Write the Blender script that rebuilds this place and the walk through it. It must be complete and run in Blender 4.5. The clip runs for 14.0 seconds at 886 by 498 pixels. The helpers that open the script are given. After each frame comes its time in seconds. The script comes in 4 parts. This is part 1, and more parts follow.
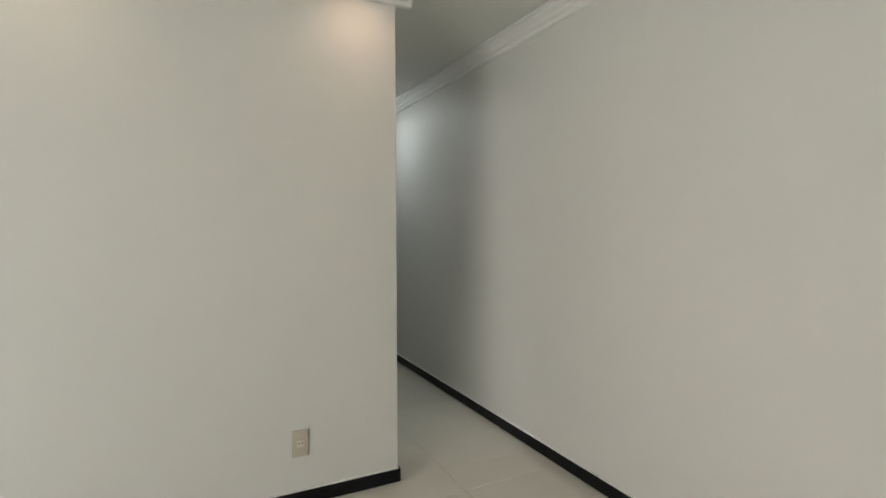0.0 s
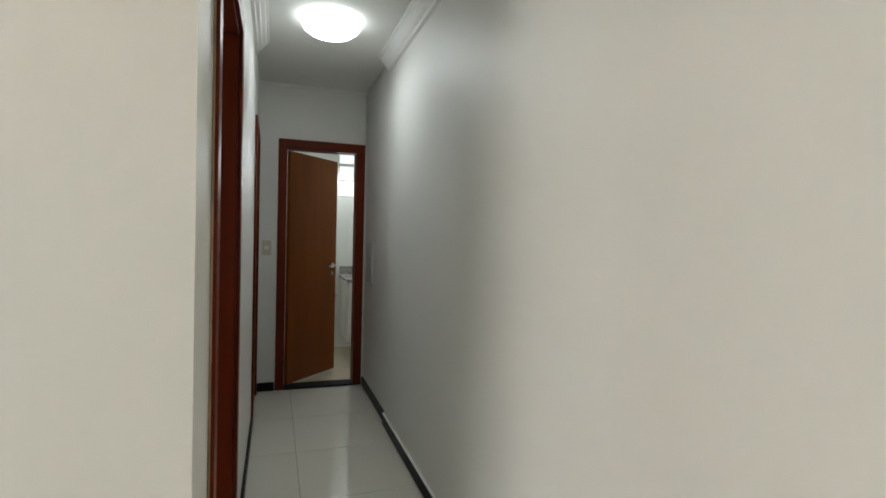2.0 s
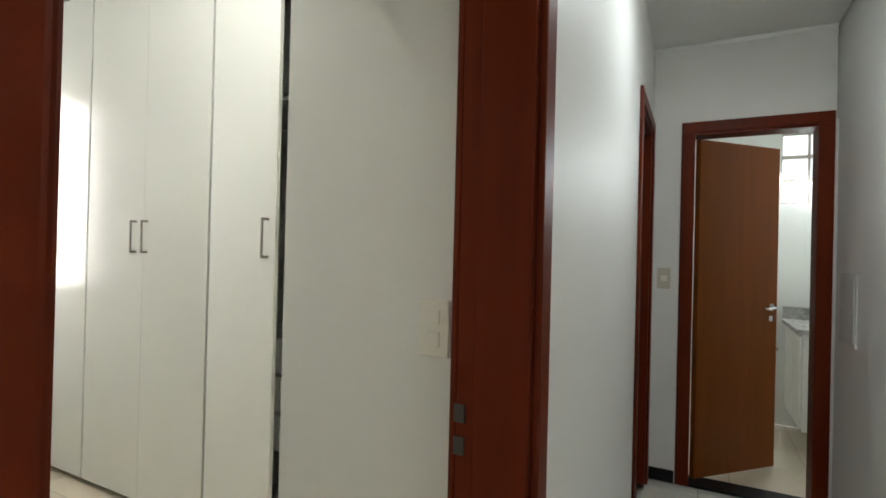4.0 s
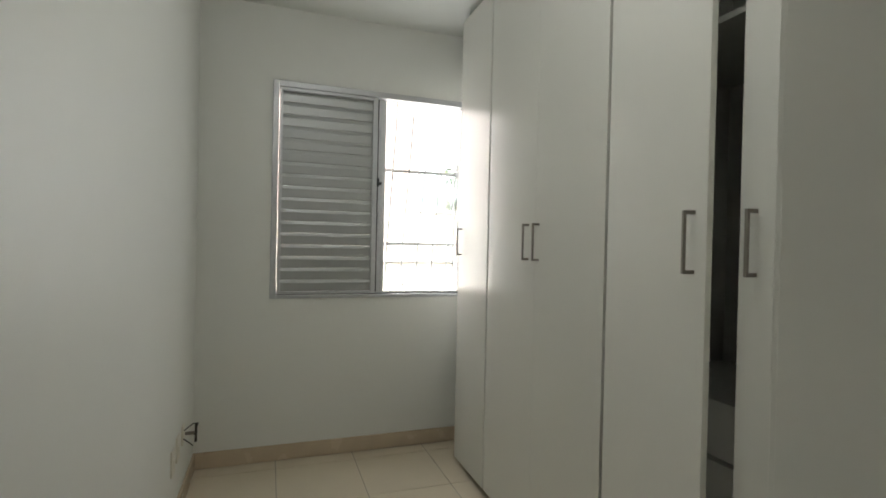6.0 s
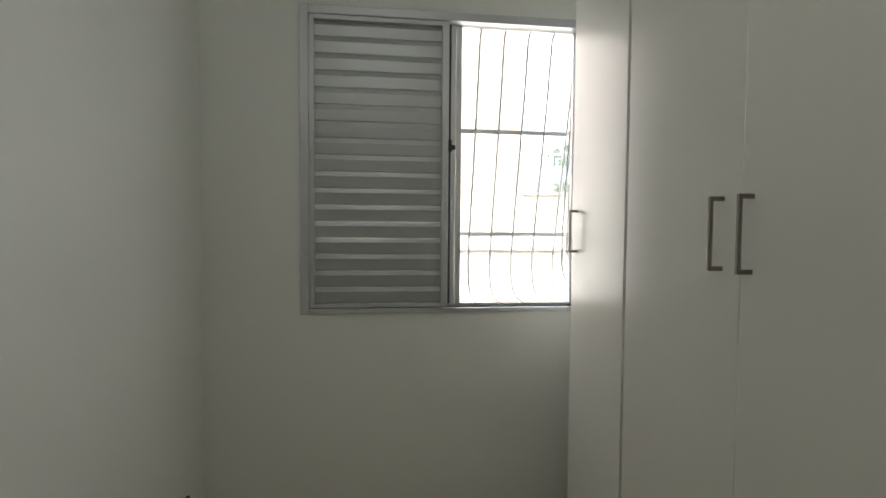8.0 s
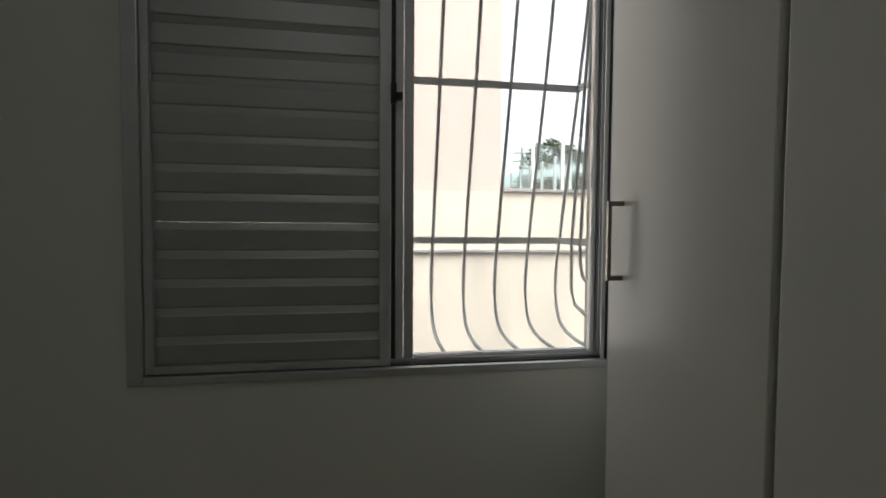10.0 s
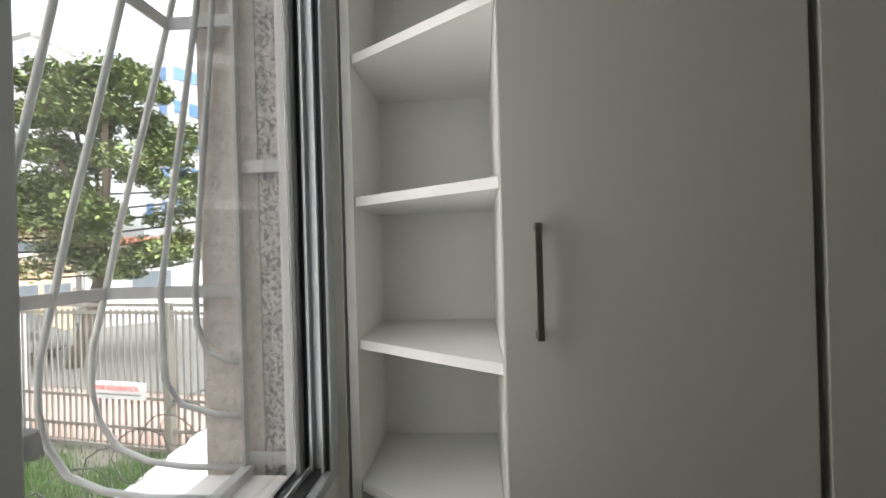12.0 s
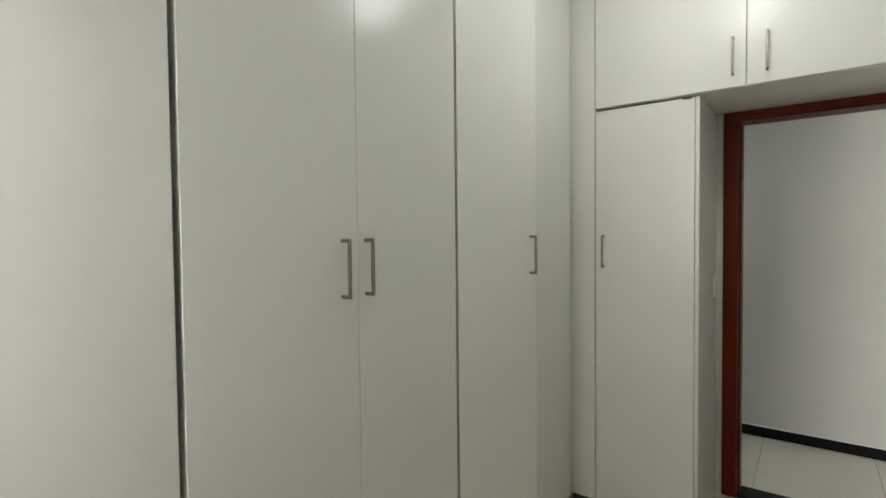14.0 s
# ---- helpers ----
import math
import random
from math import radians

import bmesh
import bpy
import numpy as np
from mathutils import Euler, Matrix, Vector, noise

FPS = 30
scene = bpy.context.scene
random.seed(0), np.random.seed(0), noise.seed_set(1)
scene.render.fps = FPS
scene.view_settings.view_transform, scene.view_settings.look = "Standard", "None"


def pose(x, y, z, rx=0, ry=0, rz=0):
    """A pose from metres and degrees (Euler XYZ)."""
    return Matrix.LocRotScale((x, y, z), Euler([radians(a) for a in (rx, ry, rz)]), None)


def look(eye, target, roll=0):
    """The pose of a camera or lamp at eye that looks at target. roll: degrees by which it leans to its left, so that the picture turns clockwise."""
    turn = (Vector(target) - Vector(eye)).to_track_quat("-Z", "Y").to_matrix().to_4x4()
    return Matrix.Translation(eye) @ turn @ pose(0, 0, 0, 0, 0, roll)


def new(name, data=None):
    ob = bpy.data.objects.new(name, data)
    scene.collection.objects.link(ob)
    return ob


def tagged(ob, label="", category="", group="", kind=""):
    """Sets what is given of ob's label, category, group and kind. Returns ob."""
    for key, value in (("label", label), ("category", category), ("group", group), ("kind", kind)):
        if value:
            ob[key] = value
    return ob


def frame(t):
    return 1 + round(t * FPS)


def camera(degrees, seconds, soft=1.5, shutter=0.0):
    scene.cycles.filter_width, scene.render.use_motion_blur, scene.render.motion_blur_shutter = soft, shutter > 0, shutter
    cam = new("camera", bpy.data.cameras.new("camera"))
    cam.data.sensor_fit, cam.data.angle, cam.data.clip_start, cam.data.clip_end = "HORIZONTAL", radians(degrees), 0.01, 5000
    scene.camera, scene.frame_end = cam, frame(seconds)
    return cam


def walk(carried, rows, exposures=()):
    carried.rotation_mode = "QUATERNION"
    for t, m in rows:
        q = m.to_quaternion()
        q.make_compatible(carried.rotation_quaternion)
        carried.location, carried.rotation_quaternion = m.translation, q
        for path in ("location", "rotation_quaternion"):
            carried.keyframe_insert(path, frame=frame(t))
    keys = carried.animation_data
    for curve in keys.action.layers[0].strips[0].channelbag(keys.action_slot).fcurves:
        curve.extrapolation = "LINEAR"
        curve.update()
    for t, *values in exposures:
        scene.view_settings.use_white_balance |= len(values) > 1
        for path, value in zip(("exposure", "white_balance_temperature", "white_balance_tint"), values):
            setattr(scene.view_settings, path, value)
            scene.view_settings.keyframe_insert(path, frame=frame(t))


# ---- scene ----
EXPOSURES = [(0, 3.98), (1.5, 4.25), (2.5, 4.75), (3.0, 5.05), (3.5, 5.35), (4.0, 5.05), (4.2, 4.95), (6.3, 3.8), (7.7, 3.55), (9.8, 2.1), (10.0, 1.82), (10.5, 1.5), (11.0, 1.12), (11.5, 1.32), (12.0, 2.42), (12.5, 2.87), (13.0, 3.35), (13.5, 4.0), (14, 4.22)]
WINDOW_W, LIVING_W, CORR_W, BED_W, SPOT_W, LAMP_GLOW = 0.46, 3.2, 0.16, 0.55, 0.22, 0.3
BED_LAMP = (-1.38, 0.955, 2.69)
cam = camera(83.4, 14.0, soft=1.7)
walk(cam, [
    (0, look((-0.958, -2.445, 1.358), (-0.058, -0.66, 1.274), -0.1)),
    (0.5, look((-0.673, -2.092, 1.352), (0.303, -0.348, 1.264), 0.7)),
    (1, look((-0.379, -1.713, 1.355), (0.564, 0.048, 1.263), 1.2)),
    (1.5, look((-0.12, -1.352, 1.322), (0.709, 0.467, 1.26), 1.6)),
    (2, look((0.134, -0.984, 1.334), (0.777, 0.909, 1.29), 1.4)),
    (2.5, look((0.286, -0.605, 1.296), (0.622, 1.366, 1.288), 1.5)),
    (3, look((0.367, -0.288, 1.318), (0.293, 1.711, 1.318), 1.4)),
    (3.5, look((0.38, -0.048, 1.327), (-0.13, 1.886, 1.333), 1.1)),
    (4, look((0.25, 0.177, 1.344), (-0.66, 1.957, 1.354), 1.4)),
    (4.2, look((0.208, 0.227, 1.346), (-0.857, 1.918, 1.35), 1.7)),
    (5.0, look((0.04, 0.43, 1.352), (-1.52, 1.68, 1.35), 1.7)),
    (5.7, look((-0.2, 0.585, 1.358), (-2.02, 1.41, 1.345), 1.4)),
    (6.3, look((-0.469, 0.689, 1.363), (-2.402, 1.2, 1.345), 1.2)),
    (6.5, look((-0.604, 0.753, 1.36), (-2.556, 1.184, 1.341), 1.2)),
    (7, look((-0.869, 0.805, 1.369), (-2.836, 1.168, 1.328), 1.2)),
    (7.5, look((-1.125, 0.884, 1.37), (-3.099, 1.196, 1.303), 0.7)),
    (7.7, look((-1.203, 0.928, 1.383), (-3.184, 1.195, 1.307), 0.4)),
    (9.8, look((-2.065, 1.191, 1.399), (-4.052, 1.393, 1.308), 0.6)),
    (10, look((-2.207, 1.2, 1.407), (-4.177, 1.532, 1.322), 0.4)),
    (10.5, look((-2.518, 1.16, 1.402), (-4.357, 1.942, 1.376), 0.3)),
    (11, look((-2.792, 1.096, 1.402), (-4.298, 2.413, 1.402), -0.3)),
    (11.5, look((-3.073, 1.089, 1.406), (-3.937, 2.893, 1.413), -1.2)),
    (12, look((-3.255, 1.01, 1.431), (-3.407, 3.004, 1.433), -1.6)),
    (12.5, look((-3.328, 0.862, 1.444), (-2.857, 2.806, 1.444), -1.6)),
    (13, look((-3.329, 0.755, 1.464), (-2.403, 2.527, 1.418), -1.2)),
    (13.5, look((-3.307, 0.712, 1.476), (-2.005, 2.229, 1.424), -0.8)),
    (14, look((-3.277, 0.697, 1.477), (-1.671, 1.887, 1.415), -0.6)),
], exposures=EXPOSURES)

# ---- light ----
world = bpy.data.worlds.new("sky")
scene.world = world
world.use_nodes = True
wn, wl = world.node_tree.nodes, world.node_tree.links
sky = wn.new("ShaderNodeTexSky")
sky.sky_type, sky.sun_disc = "NISHITA", False
sky.sun_elevation, sky.sun_rotation = radians(62), radians(120)
sky.air_density, sky.dust_density, sky.ozone_density = 1.0, 6.0, 1.0
cloud = wn.new("ShaderNodeHueSaturation")
cloud.inputs["Saturation"].default_value, cloud.inputs["Value"].default_value = 0.22, 1.12
wl.new(sky.outputs["Color"], cloud.inputs["Color"])
wl.new(cloud.outputs["Color"], wn["Background"].inputs["Color"])
wn["Background"].inputs["Strength"].default_value = 0.15

sun = new("sun", bpy.data.lights.new("sun", "SUN"))
sun.data.energy, sun.data.angle, sun.data.color = 0.3, radians(30), (1.0, 0.98, 0.95)
sun.matrix_world = look((0, 0, 0), (-0.4, 0.25, -0.88))


def area(name, eye, target, w, h, watts, color=(1, 1, 1)):
    lamp = bpy.data.lights.new(name, "AREA")
    lamp.shape, lamp.size, lamp.size_y, lamp.energy, lamp.color = "RECTANGLE", w, h, watts, color
    ob = new(name, lamp)
    ob.matrix_world = look(eye, target)
    return ob


def spot(name, eye, target, watts, angle, color):
    lamp = bpy.data.lights.new(name, "SPOT")
    lamp.energy, lamp.spot_size, lamp.spot_blend, lamp.color, lamp.shadow_soft_size = watts, radians(angle), 1.0, color, 0.035
    ob = new(name, lamp)
    ob.matrix_world = look(eye, target)
    return ob


def bulb(name, eye, watts, color, size=0.1):
    lamp = bpy.data.lights.new(name, "POINT")
    lamp.energy, lamp.color, lamp.shadow_soft_size = watts, color, size
    ob = new(name, lamp)
    ob.location = eye
    return ob


# area lamps added to boost sky light: bedroom window, bathroom window, assumed living room windows
area("window_light", (-3.588, 1.6, 1.68), (-2.588, 1.6, 1.68), 0.54, 1.24, WINDOW_W, (0.97, 0.985, 1.0))
area("bathroom_window_light", (1.04, 5.0, 2.08), (0.9, 4.0, 1.2), 0.4, 0.5, 0.7, (0.9, 0.97, 1.0))
area("living_fill_light", (-4.58, -3.0, 1.6), (0, -2.4, 1.4), 1.7, 1.1, LIVING_W, (0.96, 0.985, 0.98))
area("corridor_lamp_light", (0.43, 2.03, 2.44), (0.43, 2.031, 0.0), 0.22, 0.22, CORR_W, (0.9, 0.97, 1.0))
bulb("bedroom_bulb", BED_LAMP, BED_W, (0.985, 0.985, 0.97), 0.12)
spot("downlight_beam", (-0.2, -0.22, 2.585), (-0.2, -0.2, 1.6), SPOT_W * 1.4, 150, (1.0, 0.66, 0.46))
spot("downlight_beam", (-1.5, -0.22, 2.585), (-1.5, -0.2, 1.6), SPOT_W, 150, (1.0, 0.72, 0.5))


# ---- materials ----
def material(name, color, rough=0.5, metal=0.0, spec=0.5, scale=8.0, vary=0.06, bump=0.0, bump_scale=60.0, rough_vary=0.08,
             stretch=(1, 1, 1), island=0.0, coat=0.0):
    """Principled surface with two scales of noise in colour, roughness and relief."""
    mat = bpy.data.materials.new(name)
    mat.use_nodes = True
    n, l = mat.node_tree.nodes, mat.node_tree.links
    b = n["Principled BSDF"]
    b.inputs["Metallic"].default_value, b.inputs["Specular IOR Level"].default_value = metal, spec
    b.inputs["Coat Weight"].default_value = coat
    tc, mp = n.new("ShaderNodeTexCoord"), n.new("ShaderNodeMapping")
    mp.inputs["Scale"].default_value = stretch
    l.new(tc.outputs["Object"], mp.inputs["Vector"])
    big, fine = n.new("ShaderNodeTexNoise"), n.new("ShaderNodeTexNoise")
    big.inputs["Scale"].default_value, big.inputs["Detail"].default_value = scale * 0.18, 3
    fine.inputs["Scale"].default_value, fine.inputs["Detail"].default_value = scale, 6
    for t in (big, fine):
        l.new(mp.outputs["Vector"], t.inputs["Vector"])
    mix = n.new("ShaderNodeMath")
    mix.operation = "ADD"
    l.new(big.outputs["Fac"], mix.inputs[0])
    l.new(fine.outputs["Fac"], mix.inputs[1])
    last = mix
    if island:
        oi, mul, add = n.new("ShaderNodeObjectInfo"), n.new("ShaderNodeMath"), n.new("ShaderNodeMath")
        mul.operation, mul.inputs[1].default_value = "MULTIPLY", island
        add.operation = "ADD"
        l.new(oi.outputs["Random"], mul.inputs[0])
        l.new(mul.outputs[0], add.inputs[0])
        l.new(mix.outputs[0], add.inputs[1])
        last = add
    rng = n.new("ShaderNodeMapRange")
    rng.inputs["From Min"].default_value, rng.inputs["From Max"].default_value = 0.6, 1.4 + island
    rng.inputs["To Min"].default_value, rng.inputs["To Max"].default_value = 1 - vary, 1 + vary
    l.new(last.outputs[0], rng.inputs["Value"])
    sc = n.new("ShaderNodeVectorMath")
    sc.operation = "SCALE"
    sc.inputs[0].default_value = color[:3]
    l.new(rng.outputs["Result"], sc.inputs["Scale"])
    l.new(sc.outputs["Vector"], b.inputs["Base Color"])
    rr = n.new("ShaderNodeMapRange")
    rr.inputs["From Min"].default_value, rr.inputs["From Max"].default_value = 0.3, 0.7
    rr.inputs["To Min"].default_value = max(0.02, rough * (1 - rough_vary * 2))
    rr.inputs["To Max"].default_value = min(1, rough * (1 + rough_vary * 2))
    l.new(fine.outputs["Fac"], rr.inputs["Value"])
    l.new(rr.outputs["Result"], b.inputs["Roughness"])
    if bump:
        bn, bp = n.new("ShaderNodeTexNoise"), n.new("ShaderNodeBump")
        bn.inputs["Scale"].default_value, bn.inputs["Detail"].default_value = bump_scale, 5
        bp.inputs["Strength"].default_value, bp.inputs["Distance"].default_value = bump, 0.01
        l.new(mp.outputs["Vector"], bn.inputs["Vector"])
        l.new(bn.outputs["Fac"], bp.inputs["Height"])
        l.new(bp.outputs["Normal"], b.inputs["Normal"])
    return mat


def glowing(name, color, strength):
    mat = bpy.data.materials.new(name)
    mat.use_nodes = True
    b = mat.node_tree.nodes["Principled BSDF"]
    b.inputs["Base Color"].default_value = (0.85, 0.87, 0.88, 1)
    b.inputs["Roughness"].default_value = 0.25
    b.inputs["Emission Color"].default_value, b.inputs["Emission Strength"].default_value = (*color, 1), strength
    return mat


def glass(name, color=(0.95, 0.98, 0.97), rough=0.0):
    mat = bpy.data.materials.new(name)
    mat.use_nodes = True
    n, l = mat.node_tree.nodes, mat.node_tree.links
    b = n["Principled BSDF"]
    b.inputs["Base Color"].default_value, b.inputs["Roughness"].default_value = (*color, 1), rough
    b.inputs["Transmission Weight"].default_value, b.inputs["IOR"].default_value = 1.0, 1.45
    return mat


PAINT = material("wall_paint_semi_gloss", (0.708, 0.707, 0.675), 0.5, scale=1.2, vary=0.02, bump=0.04, bump_scale=30, rough_vary=0.0)
PAINT_BED = material("bedroom_wall_paint", (0.76, 0.765, 0.722), 0.45, scale=1.2, vary=0.02, bump=0.05, bump_scale=40, rough_vary=0.0)
CEILING = material("ceiling_paint", (0.76, 0.77, 0.73), 0.7, scale=4, vary=0.02, bump=0.05)
PLASTER = material("white_plaster_moulding", (0.8, 0.8, 0.78), 0.5, scale=9, vary=0.03)
WOOD = material("cherry_varnished_wood", (0.115, 0.017, 0.0045), 0.4, spec=0.1, scale=5, vary=0.2, bump=0.03, bump_scale=40, stretch=(8, 8, 0.35), rough_vary=0.03)
WOOD_LEAF = material("honey_varnished_wood", (0.2, 0.053, 0.007), 0.36, spec=0.2, scale=4, vary=0.16, bump=0.03, bump_scale=40, stretch=(6, 6, 0.35), rough_vary=0.03)
BLACK = material("black_granite", (0.008, 0.008, 0.009), 0.45, spec=0.15, scale=90, vary=0.5)
PORCELAIN = material("polished_porcelain_tile", (0.7, 0.68, 0.6), 0.07, scale=3, vary=0.05, island=0.25, rough_vary=0.2)
GROUT = material("tile_grout", (0.33, 0.3, 0.25), 0.9, scale=40, vary=0.15)
CERAMIC = material("beige_ceramic_tile", (0.66, 0.58, 0.44), 0.16, scale=6, vary=0.05, island=0.3)
BASE_TILE = material("beige_skirting_tile", (0.58, 0.47, 0.34), 0.25, scale=9, vary=0.08)
MELAMINE = material("white_melamine", (0.7, 0.695, 0.642), 0.23, spec=0.24, scale=0.9, vary=0.012, rough_vary=0.0)
MELAMINE_IN = material("white_melamine_shelf", (0.84, 0.84, 0.8), 0.4, scale=8, vary=0.02)
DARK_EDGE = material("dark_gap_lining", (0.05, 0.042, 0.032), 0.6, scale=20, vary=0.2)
STEEL = material("brushed_nickel", (0.27, 0.245, 0.215), 0.34, metal=1.0, scale=60, vary=0.1)
CHROME = material("satin_chrome", (0.7, 0.7, 0.7), 0.18, metal=1.0, scale=40, vary=0.05)
ALU = material("anodised_aluminium", (0.52, 0.53, 0.54), 0.4, metal=0.55, scale=30, vary=0.05, rough_vary=0.04)
ALU_SLAT = material("aluminium_slat", (0.42, 0.43, 0.425), 0.4, metal=0.6, scale=3, vary=0.05, rough_vary=0.04, stretch=(1, 0.3, 4))
RUBBER = material("black_rubber", (0.015, 0.015, 0.016), 0.55, scale=40, vary=0.2)
PLASTIC = material("cream_plastic", (0.72, 0.69, 0.6), 0.35, scale=15, vary=0.03)
PLASTIC_AGED = material("aged_cream_plastic", (0.54, 0.5, 0.4), 0.35, scale=15, vary=0.04)
GREY_BOX = material("grey_painted_panel", (0.6, 0.615, 0.59), 0.45, scale=15, vary=0.03)
STUCCO = material("rough_grey_stucco", (0.54, 0.52, 0.5), 0.95, scale=70, vary=0.42, bump=1.0, bump_scale=48)
STUCCO_EDGE = material("smooth_beige_render", (0.58, 0.54, 0.51), 0.9, scale=200, vary=0.25, bump=0.4, bump_scale=40)
def speckle(mat, scale, low, high, dark):
    """Small dark specks scattered over a rough surface, mixed into its base colour."""
    n, l = mat.node_tree.nodes, mat.node_tree.links
    b = n["Principled BSDF"]
    old = b.inputs["Base Color"].links[0].from_socket
    tc, grain, edge, sc = n.new("ShaderNodeTexCoord"), n.new("ShaderNodeTexNoise"), n.new("ShaderNodeMapRange"), n.new("ShaderNodeVectorMath")
    grain.inputs["Scale"].default_value, grain.inputs["Detail"].default_value = scale, 2
    edge.inputs["From Min"].default_value, edge.inputs["From Max"].default_value = low, high
    edge.inputs["To Min"].default_value, edge.inputs["To Max"].default_value = dark, 1.0
    sc.operation = "SCALE"
    l.new(tc.outputs["Object"], grain.inputs["Vector"])
    l.new(grain.outputs["Fac"], edge.inputs["Value"])
    l.new(old, sc.inputs[0])
    l.new(edge.outputs["Result"], sc.inputs["Scale"])
    l.new(sc.outputs["Vector"], b.inputs["Base Color"])


speckle(STUCCO, 125, 0.41, 0.5, 0.45)
speckle(STUCCO_EDGE, 120, 0.3, 0.42, 0.7)
SILL = material("white_sill_stone", (0.72, 0.71, 0.69), 0.5, scale=16, vary=0.1, bump=0.1)
GRILLE = material("grey_painted_iron", (0.44, 0.455, 0.455), 0.45, metal=0.1, scale=30, vary=0.14)
PANE = glass("window_glass")
SHADE = glowing("lit_glass_shade", (0.93, 0.98, 1.0), LAMP_GLOW)
GLOW_WARM = glowing("warm_downlight_glass", (1.0, 0.7, 0.45), 0.6)
# no lamp: the emission stands in for daylight coming through the blocks
BLOCK = glowing("daylit_glass_block", (0.92, 0.97, 1.0), 0.03)


# ---- builders ----
def box(bm, x0, y0, z0, x1, y1, z1, m=None):
    v = [bm.verts.new(Vector(p) if m is None else m @ Vector(p)) for p in
         ((x0, y0, z0), (x1, y0, z0), (x1, y1, z0), (x0, y1, z0), (x0, y0, z1), (x1, y0, z1), (x1, y1, z1), (x0, y1, z1))]
    for f in ((0, 3, 2, 1), (4, 5, 6, 7), (0, 1, 5, 4), (1, 2, 6, 5), (2, 3, 7, 6), (3, 0, 4, 7)):
        bm.faces.new([v[i] for i in f])
    return bm


def boxes(*dims, bevel=0.0, m=None):
    bm = bmesh.new()
    for d in dims:
        box(bm, *d, m=m)
    if bevel:
        bmesh.ops.bevel(bm, geom=bm.edges[:], offset=bevel, segments=2, affect="EDGES", profile=0.6)
    return bm


def prism(profile, a, b, axis="y"):
    """A straight moulding: profile of (across, z) swept along x or y."""
    bm = bmesh.new()
    rows = []
    for s in (a, b):
        rows.append([bm.verts.new((u, s, z) if axis == "y" else (s, u, z)) for u, z in profile])
    k = len(profile)
    for i in range(k):
        bm.faces.new((rows[0][i], rows[0][(i + 1) % k], rows[1][(i + 1) % k], rows[1][i]))
    bm.faces.new(rows[0])
    bm.faces.new(rows[1][::-1])
    bmesh.ops.recalc_face_normals(bm, faces=bm.faces[:])
    return bm


def tube(points, r, sides=8, flat=1.0):
    """A round or flattened bar along a line of points."""
    bm = bmesh.new()
    pts = [Vector(p) for p in points]
    rings = []
    for i, p in enumerate(pts):
        d = (pts[min(i + 1, len(pts) - 1)] - pts[max(i - 1, 0)]).normalized()
        up = Vector((0, 0, 1)) if abs(d.z) < 0.95 else Vector((0, 1, 0))
        s = d.cross(up).normalized()
        u = s.cross(d)
        rings.append([bm.verts.new(p + r * (math.cos(2 * math.pi * k / sides) * s * flat + math.sin(2 * math.pi * k / sides) * u)) for k in range(sides)])
    for a, b in zip(rings, rings[1:]):
        for k in range(sides):
            bm.faces.new((a[k], a[(k + 1) % sides], b[(k + 1) % sides], b[k]))
    bm.faces.new(rings[0][::-1])
    bm.faces.new(rings[-1])
    bmesh.ops.recalc_face_normals(bm, faces=bm.faces[:])
    return bm


def lathe(profile, cx, cy, sides=32):
    """A turned shape: profile of (radius, z) about an upright axis."""
    bm = bmesh.new()
    rings = [[bm.verts.new((cx + r * math.cos(2 * math.pi * k / sides), cy + r * math.sin(2 * math.pi * k / sides), z)) for k in range(sides)] for r, z in profile]
    for a, b in zip(rings, rings[1:]):
        for k in range(sides):
            bm.faces.new((a[k], a[(k + 1) % sides], b[(k + 1) % sides], b[k]))
    bm.faces.new(rings[0][::-1])
    bm.faces.new(rings[-1])
    bmesh.ops.recalc_face_normals(bm, faces=bm.faces[:])
    return bm


def part(name, bm, mat, parent=None, label="", smooth=False):
    me = bpy.data.meshes.new(name)
    bm.to_mesh(me)
    bm.free()
    me.materials.append(mat)
    if smooth:
        for p in me.polygons:
            p.use_smooth = True
    ob = new(name, me)
    if parent is not None:
        ob.parent = parent
        inv = parent.matrix_basis.inverted()
        if parent.parent is not None:
            inv = (parent.parent.matrix_basis @ parent.matrix_parent_inverse @ parent.matrix_basis).inverted()
        ob.matrix_parent_inverse = inv
    if label:
        tagged(ob, label)
    return ob


def thing(name, at, label, category, group="", kind=""):
    ob = new(name)
    ob.empty_display_size = 0.05
    ob.location = at
    ob.matrix_basis = Matrix.Translation(at)
    return tagged(ob, label, category, group, kind)


def structure(name, bm, mat, label, category):
    return tagged(part(name, bm, mat), label, category, kind="structure")


# ---- structure: corridor, living room, bedroom, bathroom ----
W, END, CEIL, BED_CEIL = 0.893, 3.45, 2.6, 2.8
XWIN, YFRONT, YBACK, YLEFT = -3.55, 1.744, 2.30, 0.22
D0, D1 = 0.285, 1.017          # bedroom doorway, clear
XD = -0.145                    # bedroom face of the corridor wall
B0, B1 = 2.712, 3.34           # second bedroom doorway
E0, E1 = 0.228, 0.815          # bathroom doorway

